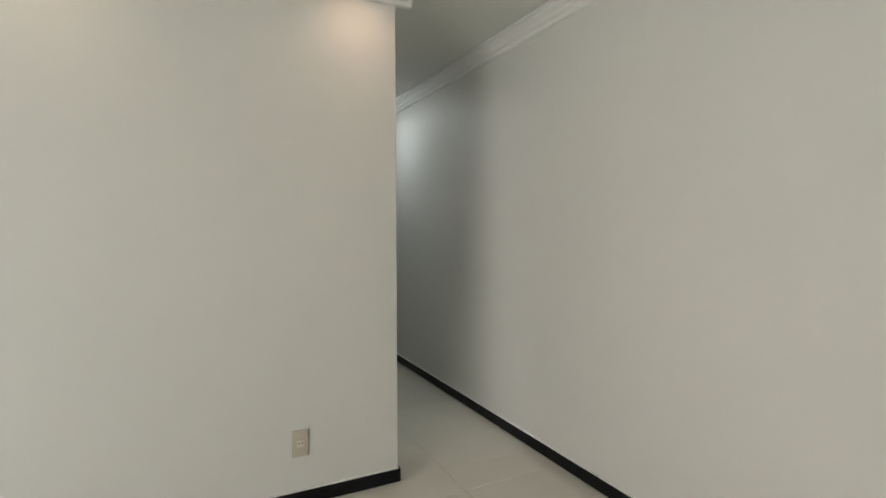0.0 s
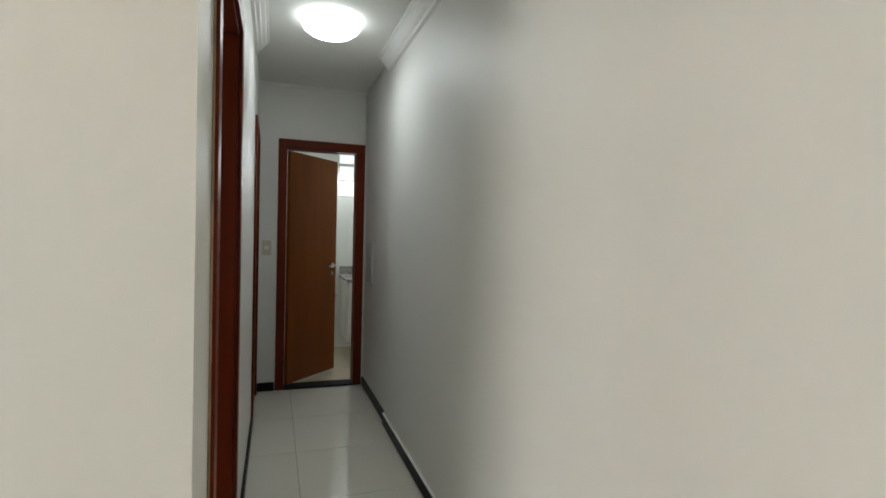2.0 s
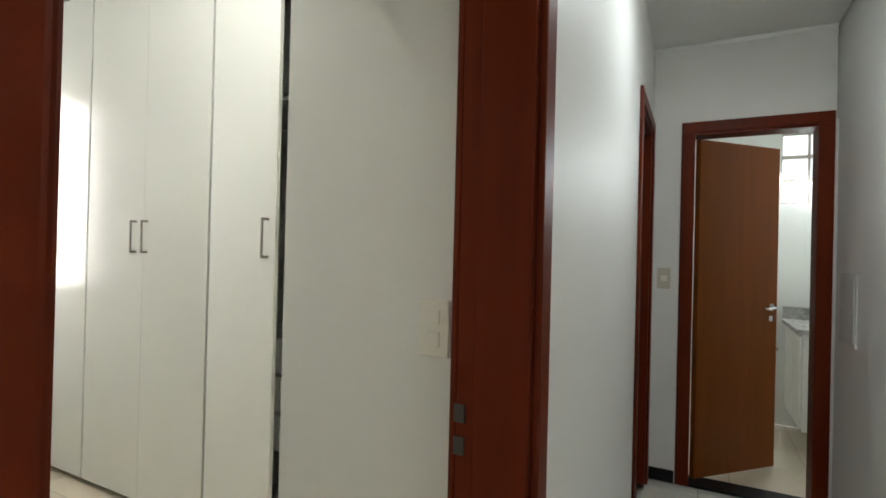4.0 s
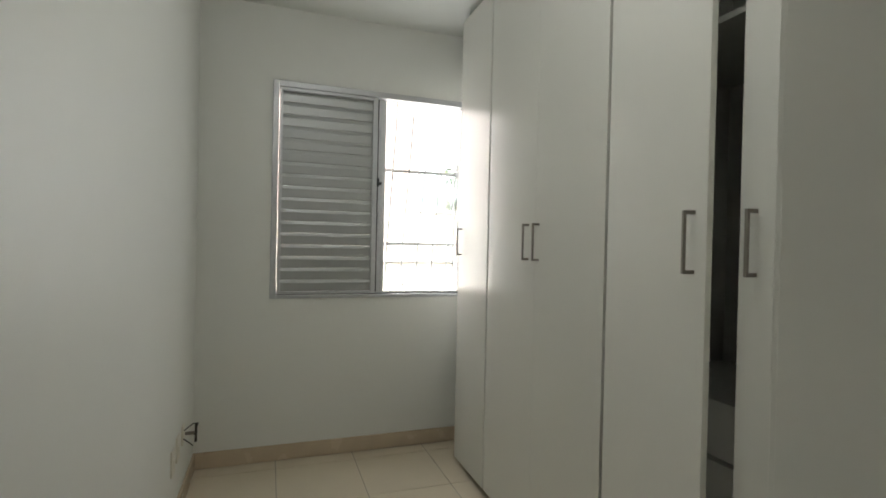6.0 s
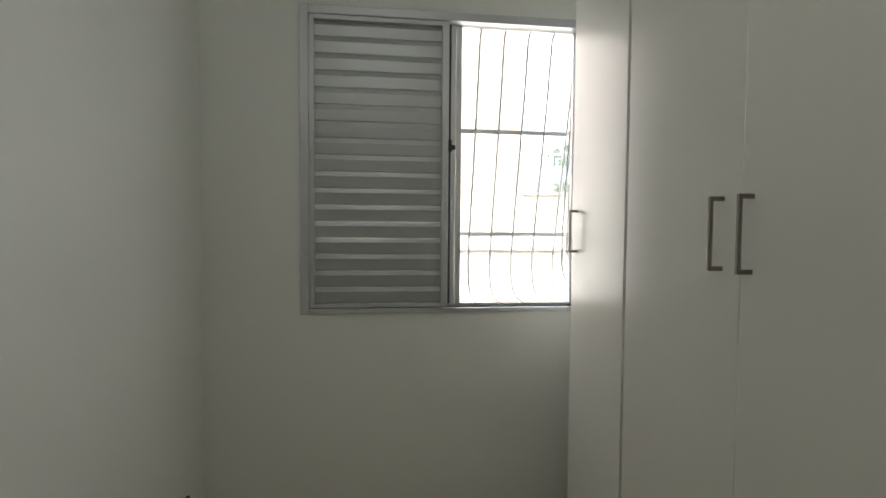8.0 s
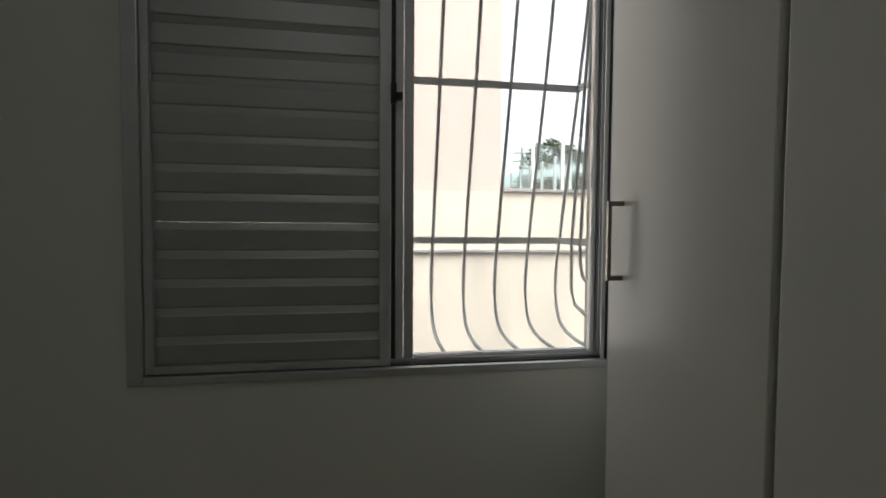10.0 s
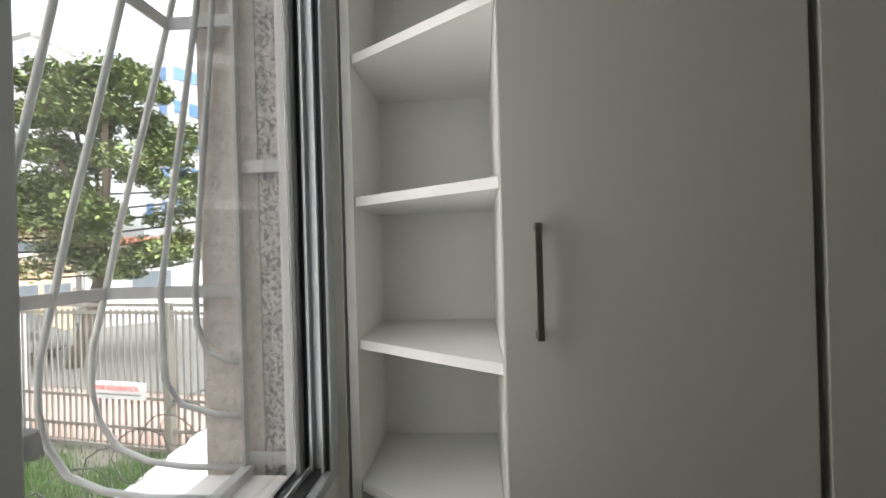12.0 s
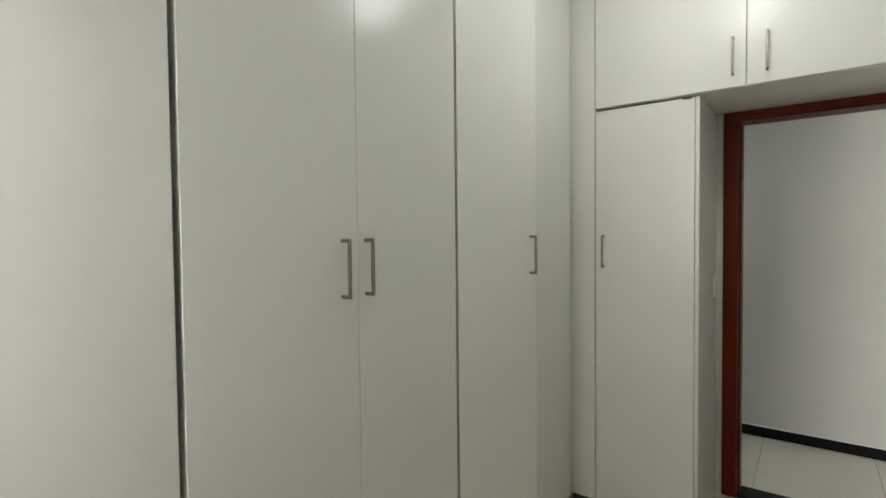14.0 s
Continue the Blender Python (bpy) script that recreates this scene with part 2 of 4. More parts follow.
structure("wall_corridor_east", boxes((W, -5.4, 0, W + 0.15, 2.47, 2.9), (W + 0.012, 2.47, 0, W + 0.15, END + 0.14, 2.9)), PAINT,
          "smooth off-white painted corridor wall with soft sheen", "wall")
structure("wall_corridor_west", boxes((XD, 0, 0, 0, D0 - 0.03, 2.9), (XD, D0 - 0.03, 2.095, 0, D1 + 0.03, 2.9), (XD, D1 + 0.03, 0, 0, B0 - 0.03, 2.9),
          (XD, B0 - 0.03, 2.095, 0, B1 + 0.03, 2.9), (XD, B1 + 0.03, 0, 0, END + 0.15, 2.9)), PAINT,
          "off-white painted corridor wall with two door openings", "wall")
structure("wall_living_north", boxes((-4.6, 0, 0, XD, 0.12, 2.9)), PAINT, "off-white painted living room wall beside the corridor", "wall")
structure("wall_bedroom_south", boxes((XWIN - 0.2, 0.122, 0, XD - 0.002, YLEFT, 2.9)), PAINT_BED, "plain white painted bedroom wall", "wall")
structure("wall_bedroom_north", boxes((XWIN - 0.2, YBACK, 0, XD, YBACK + 0.12, 2.9)), PAINT_BED, "white wall behind the wardrobes", "wall")
structure("wall_corridor_end", boxes((0, END, 0, E0 - 0.03, END + 0.14, 2.9), (E0 - 0.03, END, 2.095, W, END + 0.14, 2.9), (E1 + 0.03, END, 0, W + 0.01, END + 0.14, 2.095)), PAINT,
          "off-white painted end wall round the bathroom door", "wall")
WY0, WY1, WZ0, WZ1 = 0.63, 1.95, 1.006, 2.352
structure("wall_bedroom_west", boxes((XWIN - 0.071, YLEFT, 0, XWIN, WY0 + 0.02, 2.9), (XWIN - 0.071, WY1 - 0.02, 0, XWIN, YBACK, 2.9),
          (XWIN - 0.071, WY0 + 0.02, 0, XWIN, WY1 - 0.02, WZ0 + 0.02), (XWIN - 0.071, WY0 + 0.02, WZ1 - 0.02, XWIN, WY1 - 0.02, 2.9)), PAINT_BED,
          "white painted bedroom wall with an aluminium window", "wall")
structure("wall_facade", boxes((XWIN - 0.2, 0.122, -1.7, XWIN - 0.0715, WY0 - 0.02, 6), (XWIN - 0.147, WY1 + 0.024, -1.7, XWIN - 0.0715, 2.8, 6),
          (XWIN - 0.2, WY0 - 0.02, -1.7, XWIN - 0.0715, WY1 + 0.024, WZ0 - 0.056), (XWIN - 0.2, WY0 - 0.02, WZ1 + 0.02, XWIN - 0.0715, WY1 + 0.024, 6)), STUCCO,
          "rough grey stucco outer face of the house", "wall")
structure("facade_pilaster", boxes((XWIN - 0.268, WY1 + 0.021, -1.6, XWIN - 0.1475, WY1 + 0.6, 6)), STUCCO_EDGE, "beige rendered pilaster beside the window", "wall")

# living room shell, out of view; its window opening is assumed, to admit daylight
structure("wall_living_west", boxes((-4.75, -5.4, 0, -4.6, -3.9, 2.9), (-4.75, -2.1, 0, -4.6, 0.12, 2.9), (-4.75, -3.9, 0, -4.6, -2.1, 1.0), (-4.75, -3.9, 2.2, -4.6, -2.1, 2.9)), PAINT, "unseen off-white living room wall with an assumed wide window opening", "wall")
structure("wall_living_south", boxes((-4.75, -5.55, 0, W + 0.15, -5.4, 2.9)), PAINT, "off-white painted living room wall", "wall")
# bathroom shell
structure("wall_bathroom_north", boxes((-0.3, 5.05, 0, 0.85, 5.2, 2.9), (1.24, 5.05, 0, W + 0.95, 5.2, 2.9), (0.85, 5.05, 0, 1.24, 5.2, 1.8), (0.85, 5.05, 2.38, 1.24, 5.2, 2.9)), PAINT_BED,
          "pale tiled bathroom wall with a glass block window", "wall")
structure("wall_bathroom_west", boxes((-0.3, END + 0.14, 0, -0.17, 5.05, 2.9)), PAINT_BED, "pale bathroom side wall", "wall")
structure("wall_bathroom_south", boxes((W + 0.151, END, 0, 1.45, END + 0.139, 2.9)), PAINT_BED, "pale bathroom wall beside the door", "wall")
# unseen walls added to shut out light behind the second door
structure("second_bedroom_light_block", boxes((XD - 0.6, YBACK + 0.12, 0, XD - 0.5, 3.7, 2.9), (XD - 0.5, 3.6, 0, XD, 3.7, 2.9)), PAINT_BED, "unseen white wall shutting out light behind the closed second door", "wall")

structure("ceiling", boxes((-4.75, -5.55, CEIL, W, 0, CEIL + 0.1), (0, 0, CEIL, W, END, CEIL + 0.1)), CEILING, "plain white corridor and living room ceiling", "ceiling")
structure("bedroom_ceiling", boxes((XWIN, YLEFT, BED_CEIL, XD, YBACK, BED_CEIL + 0.1)), CEILING, "plain white bedroom ceiling", "ceiling")
structure("bathroom_ceiling", boxes((-0.17, END + 0.14, 2.6, W + 0.9, 5.05, 2.7)), CEILING, "plain white bathroom ceiling", "ceiling")
# unseen cover that keeps sky light from entering above the rooms
structure("roof_light_block", boxes((XWIN - 0.2, -5.55, 2.92, W + 1.2, 5.2, 3.0)), CEILING, "unseen slab keeping sky light out of the rooms", "ceiling")

# unseen slab added to stop light leaking in from below
structure("floor_light_block", boxes((XWIN - 0.2, -5.55, -0.4, 1.45, 5.2, -0.125)), GREY_BOX, "unseen slab under the floors against light from below", "floor")

# plaster crown moulding: stepped profile of (out from the wall, below the ceiling)
CROWN = ((0, 0), (0.085, 0), (0.085, -0.014), (0.07, -0.02), (0.066, -0.034), (0.046, -0.05), (0.04, -0.066), (0.022, -0.074), (0.018, -0.094), (0, -0.098))


def crown(name, wall, side, a, b, axis):
    return structure(name, prism([(wall + side * u, CEIL - 0.002 + v) for u, v in CROWN], a, b, axis), PLASTER, "white stepped plaster crown moulding under the ceiling", "crown moulding")


crown("crown_east", W, -1, -5.4, 2.5, "y")
crown("crown_west", 0, 1, 0.0, 2.5, "y")
crown("crown_living_north", 0, -1, -4.6, 0.085, "x")
structure("cornice_end", prism([(END, CEIL - 0.002), (END - 0.02, CEIL - 0.002), (END - 0.014, CEIL - 0.012), (END, CEIL - 0.02)], 0.0, W, "x"), PLASTER,
          "thin white cornice on the end wall", "cornice")

# black skirting in the corridor and living room
HB, TB = 0.076, 0.013
structure("baseboard_east", boxes((W - TB, -5.4, 0.004, W, 2.47, HB), (W - TB + 0.012, 2.47, 0.004, W + 0.012, END, HB), bevel=0.002), BLACK, "black granite skirting along the corridor wall", "baseboard")
structure("baseboard_west", boxes((0, -TB, 0.004, TB, D0 - 0.072, HB), (0, D1 + 0.068, 0.004, TB, B0 - 0.077, HB), bevel=0.002), BLACK, "black granite skirting along the corridor wall", "baseboard")
structure("baseboard_living", boxes((-4.6, -TB, 0.004, -0.0005, -0.0005, HB), bevel=0.002), BLACK, "black granite skirting along the living room wall", "baseboard")
structure("baseboard_end", boxes((TB, END - TB, 0.004, E0 - 0.078, END, HB), bevel=0.002), BLACK, "black granite skirting beside the bathroom door", "baseboard")
structure("baseboard_bedroom_west", boxes((XWIN, YLEFT, 0.004, XWIN + 0.014, YBACK, 0.098), bevel=0.002), BASE_TILE, "beige ceramic skirting under the window", "baseboard")
structure("baseboard_bedroom_south", boxes((XWIN + 0.015, YLEFT, 0.004, XD - 0.02, YLEFT + 0.014, 0.098), bevel=0.002), BASE_TILE, "beige ceramic skirting along the white wall", "baseboard")


structure("caulk_line", boxes((W - TB - 0.001, -5.4, HB + 0.0005, W, 2.47, HB + 0.005), (-4.6, -TB - 0.001, HB + 0.0005, 0, 0, HB + 0.005)), PLASTER, "thin white caulk line above the black skirting", "caulk")

# ---- doors ----
def casing(parent, axis, wall, a, b, top, out, w=0.072):
    """Two uprights and a head round an opening from a to b, on the wall face, standing out of it by out."""
    lo, hi = sorted((wall, wall + out))
    for s0, s1, z0, z1 in ((a - w, a, 0.004, top), (b, b + w, 0.004, top), (a - w, b + w, top + 0.0005, top + 0.062)):
        d = (lo, s0, z0, hi, s1, z1) if axis == "x" else (s0, lo, z0, s1, hi, z1)
        part("casing", boxes(d, bevel=0.004), WOOD, parent)


def jambs(parent, axis, f0, f1, a, b, top):
    for s0, s1, z0, z1 in ((a - 0.03, a, 0.004, top), (b, b + 0.03, 0.004, top), (a - 0.03, b + 0.03, top, top + 0.03)):
        d = (f0, s0, z0, f1, s1, z1) if axis == "x" else (s0, f0, z0, s1, f1, z1)
        part("jamb", boxes(d, bevel=0.001), WOOD, parent)


door_1 = thing("door_frame", (XD / 2, (D0 + D1) / 2, 0), "reddish cherry wood frame of the open bedroom doorway", "door frame", kind="structure")
casing(door_1, "x", 0.0, D0, D1, 2.078, 0.014, 0.062)
casing(door_1, "x", XD, D0, D1, 2.078, -0.014)
jambs(door_1, "x", XD + 0.001, -0.001, D0, D1, 2.065)
part("stop", boxes((-0.104, D1 - 0.011, 0.004, -0.002, D1 + 0.001, 2.065), bevel=0.003), WOOD, door_1)
part("stop", boxes((-0.104, D0 - 0.001, 0.004, -0.002, D0 + 0.011, 2.065), bevel=0.003), WOOD, door_1)
for z in (0.985, 1.045):
    part("strike_plate", boxes((-0.148, D1 - 0.003, z - 0.017, -0.126, D1 + 0.001, z + 0.017), bevel=0.001), DARK_EDGE, door_1, "dark metal lock strike")
for z in (0.35, 1.1, 1.85):
    part("hinge", boxes((-0.155, D0 - 0.001, z - 0.04, -0.118, D0 + 0.003, z + 0.04), bevel=0.001), STEEL, door_1, "steel hinge leaf")

CHIP = material("chipped_tan_filler", (0.34, 0.25, 0.15), 0.9, scale=60, vary=0.3)
for side, y in ((-1, D0 - 0.0625), (1, D1 + 0.0625)):
    bm = bmesh.new()
    prev = None
    for k in range(90):
        z = 0.02 + k * 0.0233
        w = max(0.0003, random.gauss(0.0006, 0.0005)) if random.random() < 0.8 else random.uniform(0.001, 0.002)
        row = [bm.verts.new((0.0012, y, z)), bm.verts.new((0.0012, y + side * w, z)), bm.verts.new((0.006, y, z))]
        if prev:
            bm.faces.new((prev[0], prev[1], row[1], row[0]))
            bm.faces.new((prev[1], prev[2], row[2], row[1]))
        prev = row
    part("filler_edge", bm, CHIP, door_1, "chipped tan filler along the frame edge")

door_2 = thing("door_2", (XD / 2, (B0 + B1) / 2, 0), "closed reddish cherry wood door with its frame", "door", kind="structure")
casing(door_2, "x", 0.0, B0, B1, 2.078, 0.014)
jambs(door_2, "x", XD + 0.001, -0.001, B0, B1, 2.065)
part("leaf", boxes((-0.155, B0 + 0.003, 0.01, -0.12, B1 - 0.003, 2.062), bevel=0.002), WOOD, door_2)

door_3 = thing("door_frame", ((E0 + E1) / 2, END + 0.07, 0), "dark cherry wood frame of the bathroom doorway", "door frame", kind="structure")
casing(door_3, "y", END, E0, E1, 2.078, -0.014)
jambs(door_3, "y", END + 0.001, END + 0.139, E0, E1, 2.065)
structure("threshold", boxes((E0, END - 0.01, 0.003, E1, END + 0.14, 0.018), bevel=0.002), BLACK, "black granite threshold under the bathroom door", "threshold")
structure("threshold_bedroom", boxes((XD, D0, 0.003, 0.0, D1, 0.012), bevel=0.002), BLACK, "black granite threshold in the bedroom doorway", "threshold")

leaf_at = pose(E0 + 0.004, END + 0.1, 0, 0, 0, 46)
bath_door = thing("door_leaf", leaf_at.translation, "honey brown varnished wooden door standing half open into the bathroom", "door")
part("leaf", boxes((0.0, -0.035, 0.022, 0.655, 0.0, 2.055), bevel=0.002, m=leaf_at), WOOD_LEAF, bath_door)
part("rose", lathe([(0.001, 0.0), (0.024, 0.0), (0.024, 0.006), (0.001, 0.008)], 0, 0, 20), CHROME, bath_door).matrix_parent_inverse = bath_door.matrix_basis.inverted() @ leaf_at @ pose(0.6, -0.036, 1.04, 90, 0, 0)
part("lever", tube([leaf_at @ Vector(p) for p in ((0.6, -0.036, 1.04), (0.6, -0.075, 1.04), (0.58, -0.085, 1.04), (0.49, -0.085, 1.035))], 0.008, 8), CHROME, bath_door, "satin chrome lever handle", smooth=True)
part("escutcheon", boxes((0.585, -0.038, 0.95, 0.615, -0.035, 0.985), bevel=0.001, m=leaf_at), CHROME, bath_door)


# ---- wardrobes ----
ZD0, ZD1 = 0.035, 2.752


def pull(parent, m, z):
    """A square-section bar handle on two feet; m places it on a door face that looks along -y."""
    h = part("handle", boxes((-0.0045, -0.034, z - 0.083, 0.0045, -0.026, z + 0.083), bevel=0.0012, m=m), STEEL, parent, "brushed nickel bar handle")
    for s in (-1, 1):
        part("foot", boxes((-0.0045, -0.026, z + s * 0.078 - 0.005, 0.0045, 0.0, z + s * 0.078 + 0.005), m=m), STEEL, h)


def wardrobe_door(parent, m, w, z0, z1, hx, hz=1.382):
    d = part("door", boxes((0, 0, z0, w, 0.018, z1), bevel=0.0015, m=m), MELAMINE, parent)
    pull(d, m @ Matrix.Translation((hx, 0, 0)), hz)


def carcass(parent, x0, x1, inner=()):
    y0, t = YFRONT + 0.022, 0.018
    part("side_panel", boxes((x0, y0, 0.05, x0 + t, YBACK - 0.02, 2.745)), MELAMINE_IN, parent)
    part("side_panel", boxes((x1 - t, y0, 0.05, x1, YBACK - 0.02, 2.745)), MELAMINE_IN, parent)
    part("back_panel", boxes((x0 + t, YBACK - 0.03, 0.05, x1 - t, YBACK - 0.022, 2.745)), MELAMINE_IN, parent)
    for z in (0.05, 2.727) + tuple(inner):
        part("shelf", boxes((x0 + t, y0 + 0.005, z, x1 - t, YBACK - 0.031, z + t)), MELAMINE_IN, parent)
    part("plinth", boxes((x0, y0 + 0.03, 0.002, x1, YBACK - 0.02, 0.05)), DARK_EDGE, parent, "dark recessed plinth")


G12, G23, G34, G45, XC = -2.781, -2.275, -1.779, -1.258, -0.735
unit_1 = thing("wardrobe_unit", (-3.0, 2.0, 0), "tall white melamine wardrobe unit with one door", "wardrobe", "fitted wardrobes")
carcass(unit_1, -3.206, G12 - 0.012)
wardrobe_door(unit_1, pose(-3.224, YFRONT, 0), G12 - 0.008 + 3.224, ZD0, ZD1, 0.05)
unit_2 = thing("wardrobe_unit", (-2.27, 2.0, 0), "tall white melamine wardrobe unit with two doors", "wardrobe", "fitted wardrobes")
carcass(unit_2, G12 + 0.012, G34 - 0.012)
wardrobe_door(unit_2, pose(G12 + 0.008, YFRONT, 0), G23 - 0.0007 - G12 - 0.008, ZD0, ZD1, G23 - G12 - 0.068)
wardrobe_door(unit_2, pose(G23 + 0.0007, YFRONT, 0), G34 - 0.008 - G23 - 0.0007, ZD0, ZD1, 0.03)
unit_3 = thing("wardrobe_unit", (-1.25, 2.0, 0), "tall white melamine wardrobe unit with one door ajar", "wardrobe", "fitted wardrobes")
carcass(unit_3, G34 + 0.012, XC, (1.98,))
wardrobe_door(unit_3, pose(G34 + 0.008, YFRONT, 0, 0, 0, -9.0), 0.497, ZD0, ZD1, 0.45)
wardrobe_door(unit_3, pose(G45 + 0.006, YFRONT, 0), -0.706 - G45 - 0.006, ZD0, ZD1, 0.045)
for z in (0.45, 0.62, 0.79):
    part("drawer", boxes((G34 + 0.04, YFRONT + 0.06, z, XC - 0.03, YBACK - 0.05, z + 0.155), bevel=0.001), MELAMINE_IN, unit_3)

# open corner shelves beside the window: shelves cut on the slant towards the wall
shelf_unit = thing("open_shelf_unit", (-3.38, 2.1, 0), "open white corner shelves with slanted fronts beside the window", "shelves")
SX0, SX1, SYL = -3.503, -3.207, 1.985


def slab(pts, z0, z1):
    bm = bmesh.new()
    lo, hi = [bm.verts.new((x, y, z0)) for x, y in pts], [bm.verts.new((x, y, z1)) for x, y in pts]
    bm.faces.new(lo[::-1])
    bm.faces.new(hi)
    for i in range(len(pts)):
        j = (i + 1) % len(pts)
        bm.faces.new((lo[i], lo[j], hi[j], hi[i]))
    return bm


part("side_panel", boxes((SX1 - 0.018, YFRONT + 0.0195, 0.03, SX1, YBACK - 0.02, 2.745)), MELAMINE_IN, shelf_unit)
part("wall_filler", boxes((XWIN + 0.001, SYL - 0.013, 0.03, SX0 - 0.024, YBACK - 0.02, 2.745)), MELAMINE_IN, shelf_unit, "pale filler strip against the wall")
part("side_panel", boxes((SX0 - 0.018, SYL - 0.01, 0.03, SX0, YBACK - 0.02, 2.745)), MELAMINE_IN, shelf_unit)
part("back_panel", boxes((SX0, YBACK - 0.05, 0.03, SX1 - 0.018, YBACK - 0.04, 2.745)), MELAMINE_IN, shelf_unit)
for k in range(10):
    z = 1.238 + (k - 4) * 0.2835
    part("shelf", slab([(SX0 + 0.0005, SYL), (SX1 - 0.019, YFRONT + 0.021), (SX1 - 0.019, YBACK - 0.051), (SX0 + 0.0005, YBACK - 0.051)], z, z + 0.018), MELAMINE_IN, shelf_unit)

# cabinets round the doorway
XF = -0.702
tall = thing("tall_cabinet", (-0.45, 1.4, 0), "tall narrow white melamine cabinet beside the bedroom doorway", "cabinet")
part("side_panel", boxes((XF + 0.0195, 1.121, 0.004, XD - 0.0145, 1.139, 2.108), bevel=0.001), MELAMINE, tall)
part("body", boxes((XF + 0.022, 1.14, 0.05, XD - 0.001, YFRONT - 0.001, 2.106)), MELAMINE_IN, tall)
part("filler", boxes((XF, 1.612, 0.05, XF + 0.02, YFRONT + 0.002, 2.752)), MELAMINE, tall)
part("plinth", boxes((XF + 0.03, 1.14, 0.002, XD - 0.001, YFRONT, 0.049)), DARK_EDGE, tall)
m_cab = pose(XF, 1.607, 0, 0, 0, -90)
wardrobe_door(tall, m_cab, 0.469, ZD0, 2.1, 0.042, 1.376)
# solid black block stands in for the shade inside the slot
part("slot_shade", boxes((XF - 0.0012, 1.152, 2.094, XF + 0.004, 1.19, 2.102)), RUBBER, tall, "black block drawn for the shaded hinge slot")
upper = thing("overhead_cabinet", (-0.45, 0.9, 2.115), "white overhead cabinet with two doors above the doorway", "cabinet")
part("body", boxes((XF + 0.022, YLEFT + 0.002, 2.115, XD - 0.001, 1.611, 2.752)), MELAMINE, upper)
for y1, w, hx in ((1.608, 0.672, 0.672 - 0.05), (0.932, 0.706, 0.075)):
    wardrobe_door(upper, pose(XF, y1, 0, 0, 0, -90), w, 2.117, 2.75, hx, 2.25)

# ---- window ----
window = thing("window_1", (XWIN, 1.29, WZ0), "two-part aluminium sliding window with a closed louvred shutter half", "window", kind="structure")
FO, FI = XWIN + 0.012, XWIN - 0.07
fr, fb = 0.038, 0.022
for d in ((FI, WY0, WZ0, FO, WY0 + fr, WZ1), (FI, WY1 - fr, WZ0, FO, WY1, WZ1), (FI, WY0 + fr, WZ0, FO, WY1 - fr, WZ0 + fb), (FI, WY0 + fr, WZ1 - fr, FO, WY1 - fr, WZ1)):
    part("window_frame", boxes(d, bevel=0.003), ALU, window)
WM = 1.268
for x in (XWIN - 0.062, XWIN - 0.044, XWIN - 0.026, XWIN - 0.006):
    part("track", boxes((x, WY1 - fr - 0.016, WZ0 + fb, x + 0.004, WY1 - fr, WZ1 - fr)), ALU, window)
for x in (XWIN - 0.04, XWIN - 0.001):
    part("seal", boxes((x, WY1 - fr - 0.004, WZ0 + fb, x + 0.006, WY1 - fr, WZ1 - fr)), RUBBER, window)
for x in (XWIN - 0.03, XWIN - 0.052):
    part("track", boxes((x, WY0 + fr, WZ0 + fb, x + 0.004, WY1 - fr, WZ0 + fb + 0.014)), ALU, window)
part("seal", boxes((XWIN - 0.026, WY0 + fr, WZ0 + fb, XWIN - 0.006, WY1 - fr, WZ0 + fb + 0.004)), RUBBER, window)
# shutter sash
sx0, sx1 = XWIN - 0.028, XWIN + 0.004
for d in ((sx0, WY0 + fr + 0.002, WZ0 + fb + 0.004, sx1, WY0 + fr + 0.022, WZ1 - fr), (sx0, WM - 0.015, WZ0 + fb + 0.004, sx1, WM + 0.016, WZ1 - fr),
          (sx0, WY0 + fr + 0.022, WZ1 - fr - 0.02, sx1, WM - 0.015, WZ1 - fr), (sx0, WY0 + fr + 0.022, WZ0 + fb + 0.004, sx1, WM - 0.015, WZ0 + fb + 0.022)):
    part("shutter_frame", boxes(d, bevel=0.002), ALU, window)
pitch, z = 0.0735, WZ0 + fb + 0.022
for k in range(17):
    zz = z + k * pitch
    top = min(zz + pitch, WZ1 - fr - 0.02)
    bm = prism([(sx0 + 0.004, zz + 0.0004), (sx0 + 0.0125, zz + 0.0004), (sx0 + 0.0155, zz + 0.004), (sx0 + 0.018, zz + (top - zz) * 0.72), (sx0 + 0.0165, zz + (top - zz) * 0.76), (sx0 + 0.0125, top), (sx0 + 0.004, top)], WY0 + fr + 0.022, WM - 0.015, "y")
    part("slat", bm, ALU_SLAT, window)
# second shutter and glass sash behind it, slid to the same half: their edges and the latch
for x0, y0, y1 in ((XWIN - 0.05, WM + 0.03, WM + 0.052), (XWIN - 0.062, WM + 0.055, WM + 0.082)):
    part("sash_stile", boxes((x0 - 0.008, y0, WZ0 + fb + 0.004, x0 + 0.02, y1, WZ1 - fr), bevel=0.003), ALU, window)
part("stile_lining", boxes((XWIN - 0.06, WM + 0.016, WZ0 + fb, XWIN - 0.032, WM + 0.03, WZ1 - fr)), RUBBER, window)
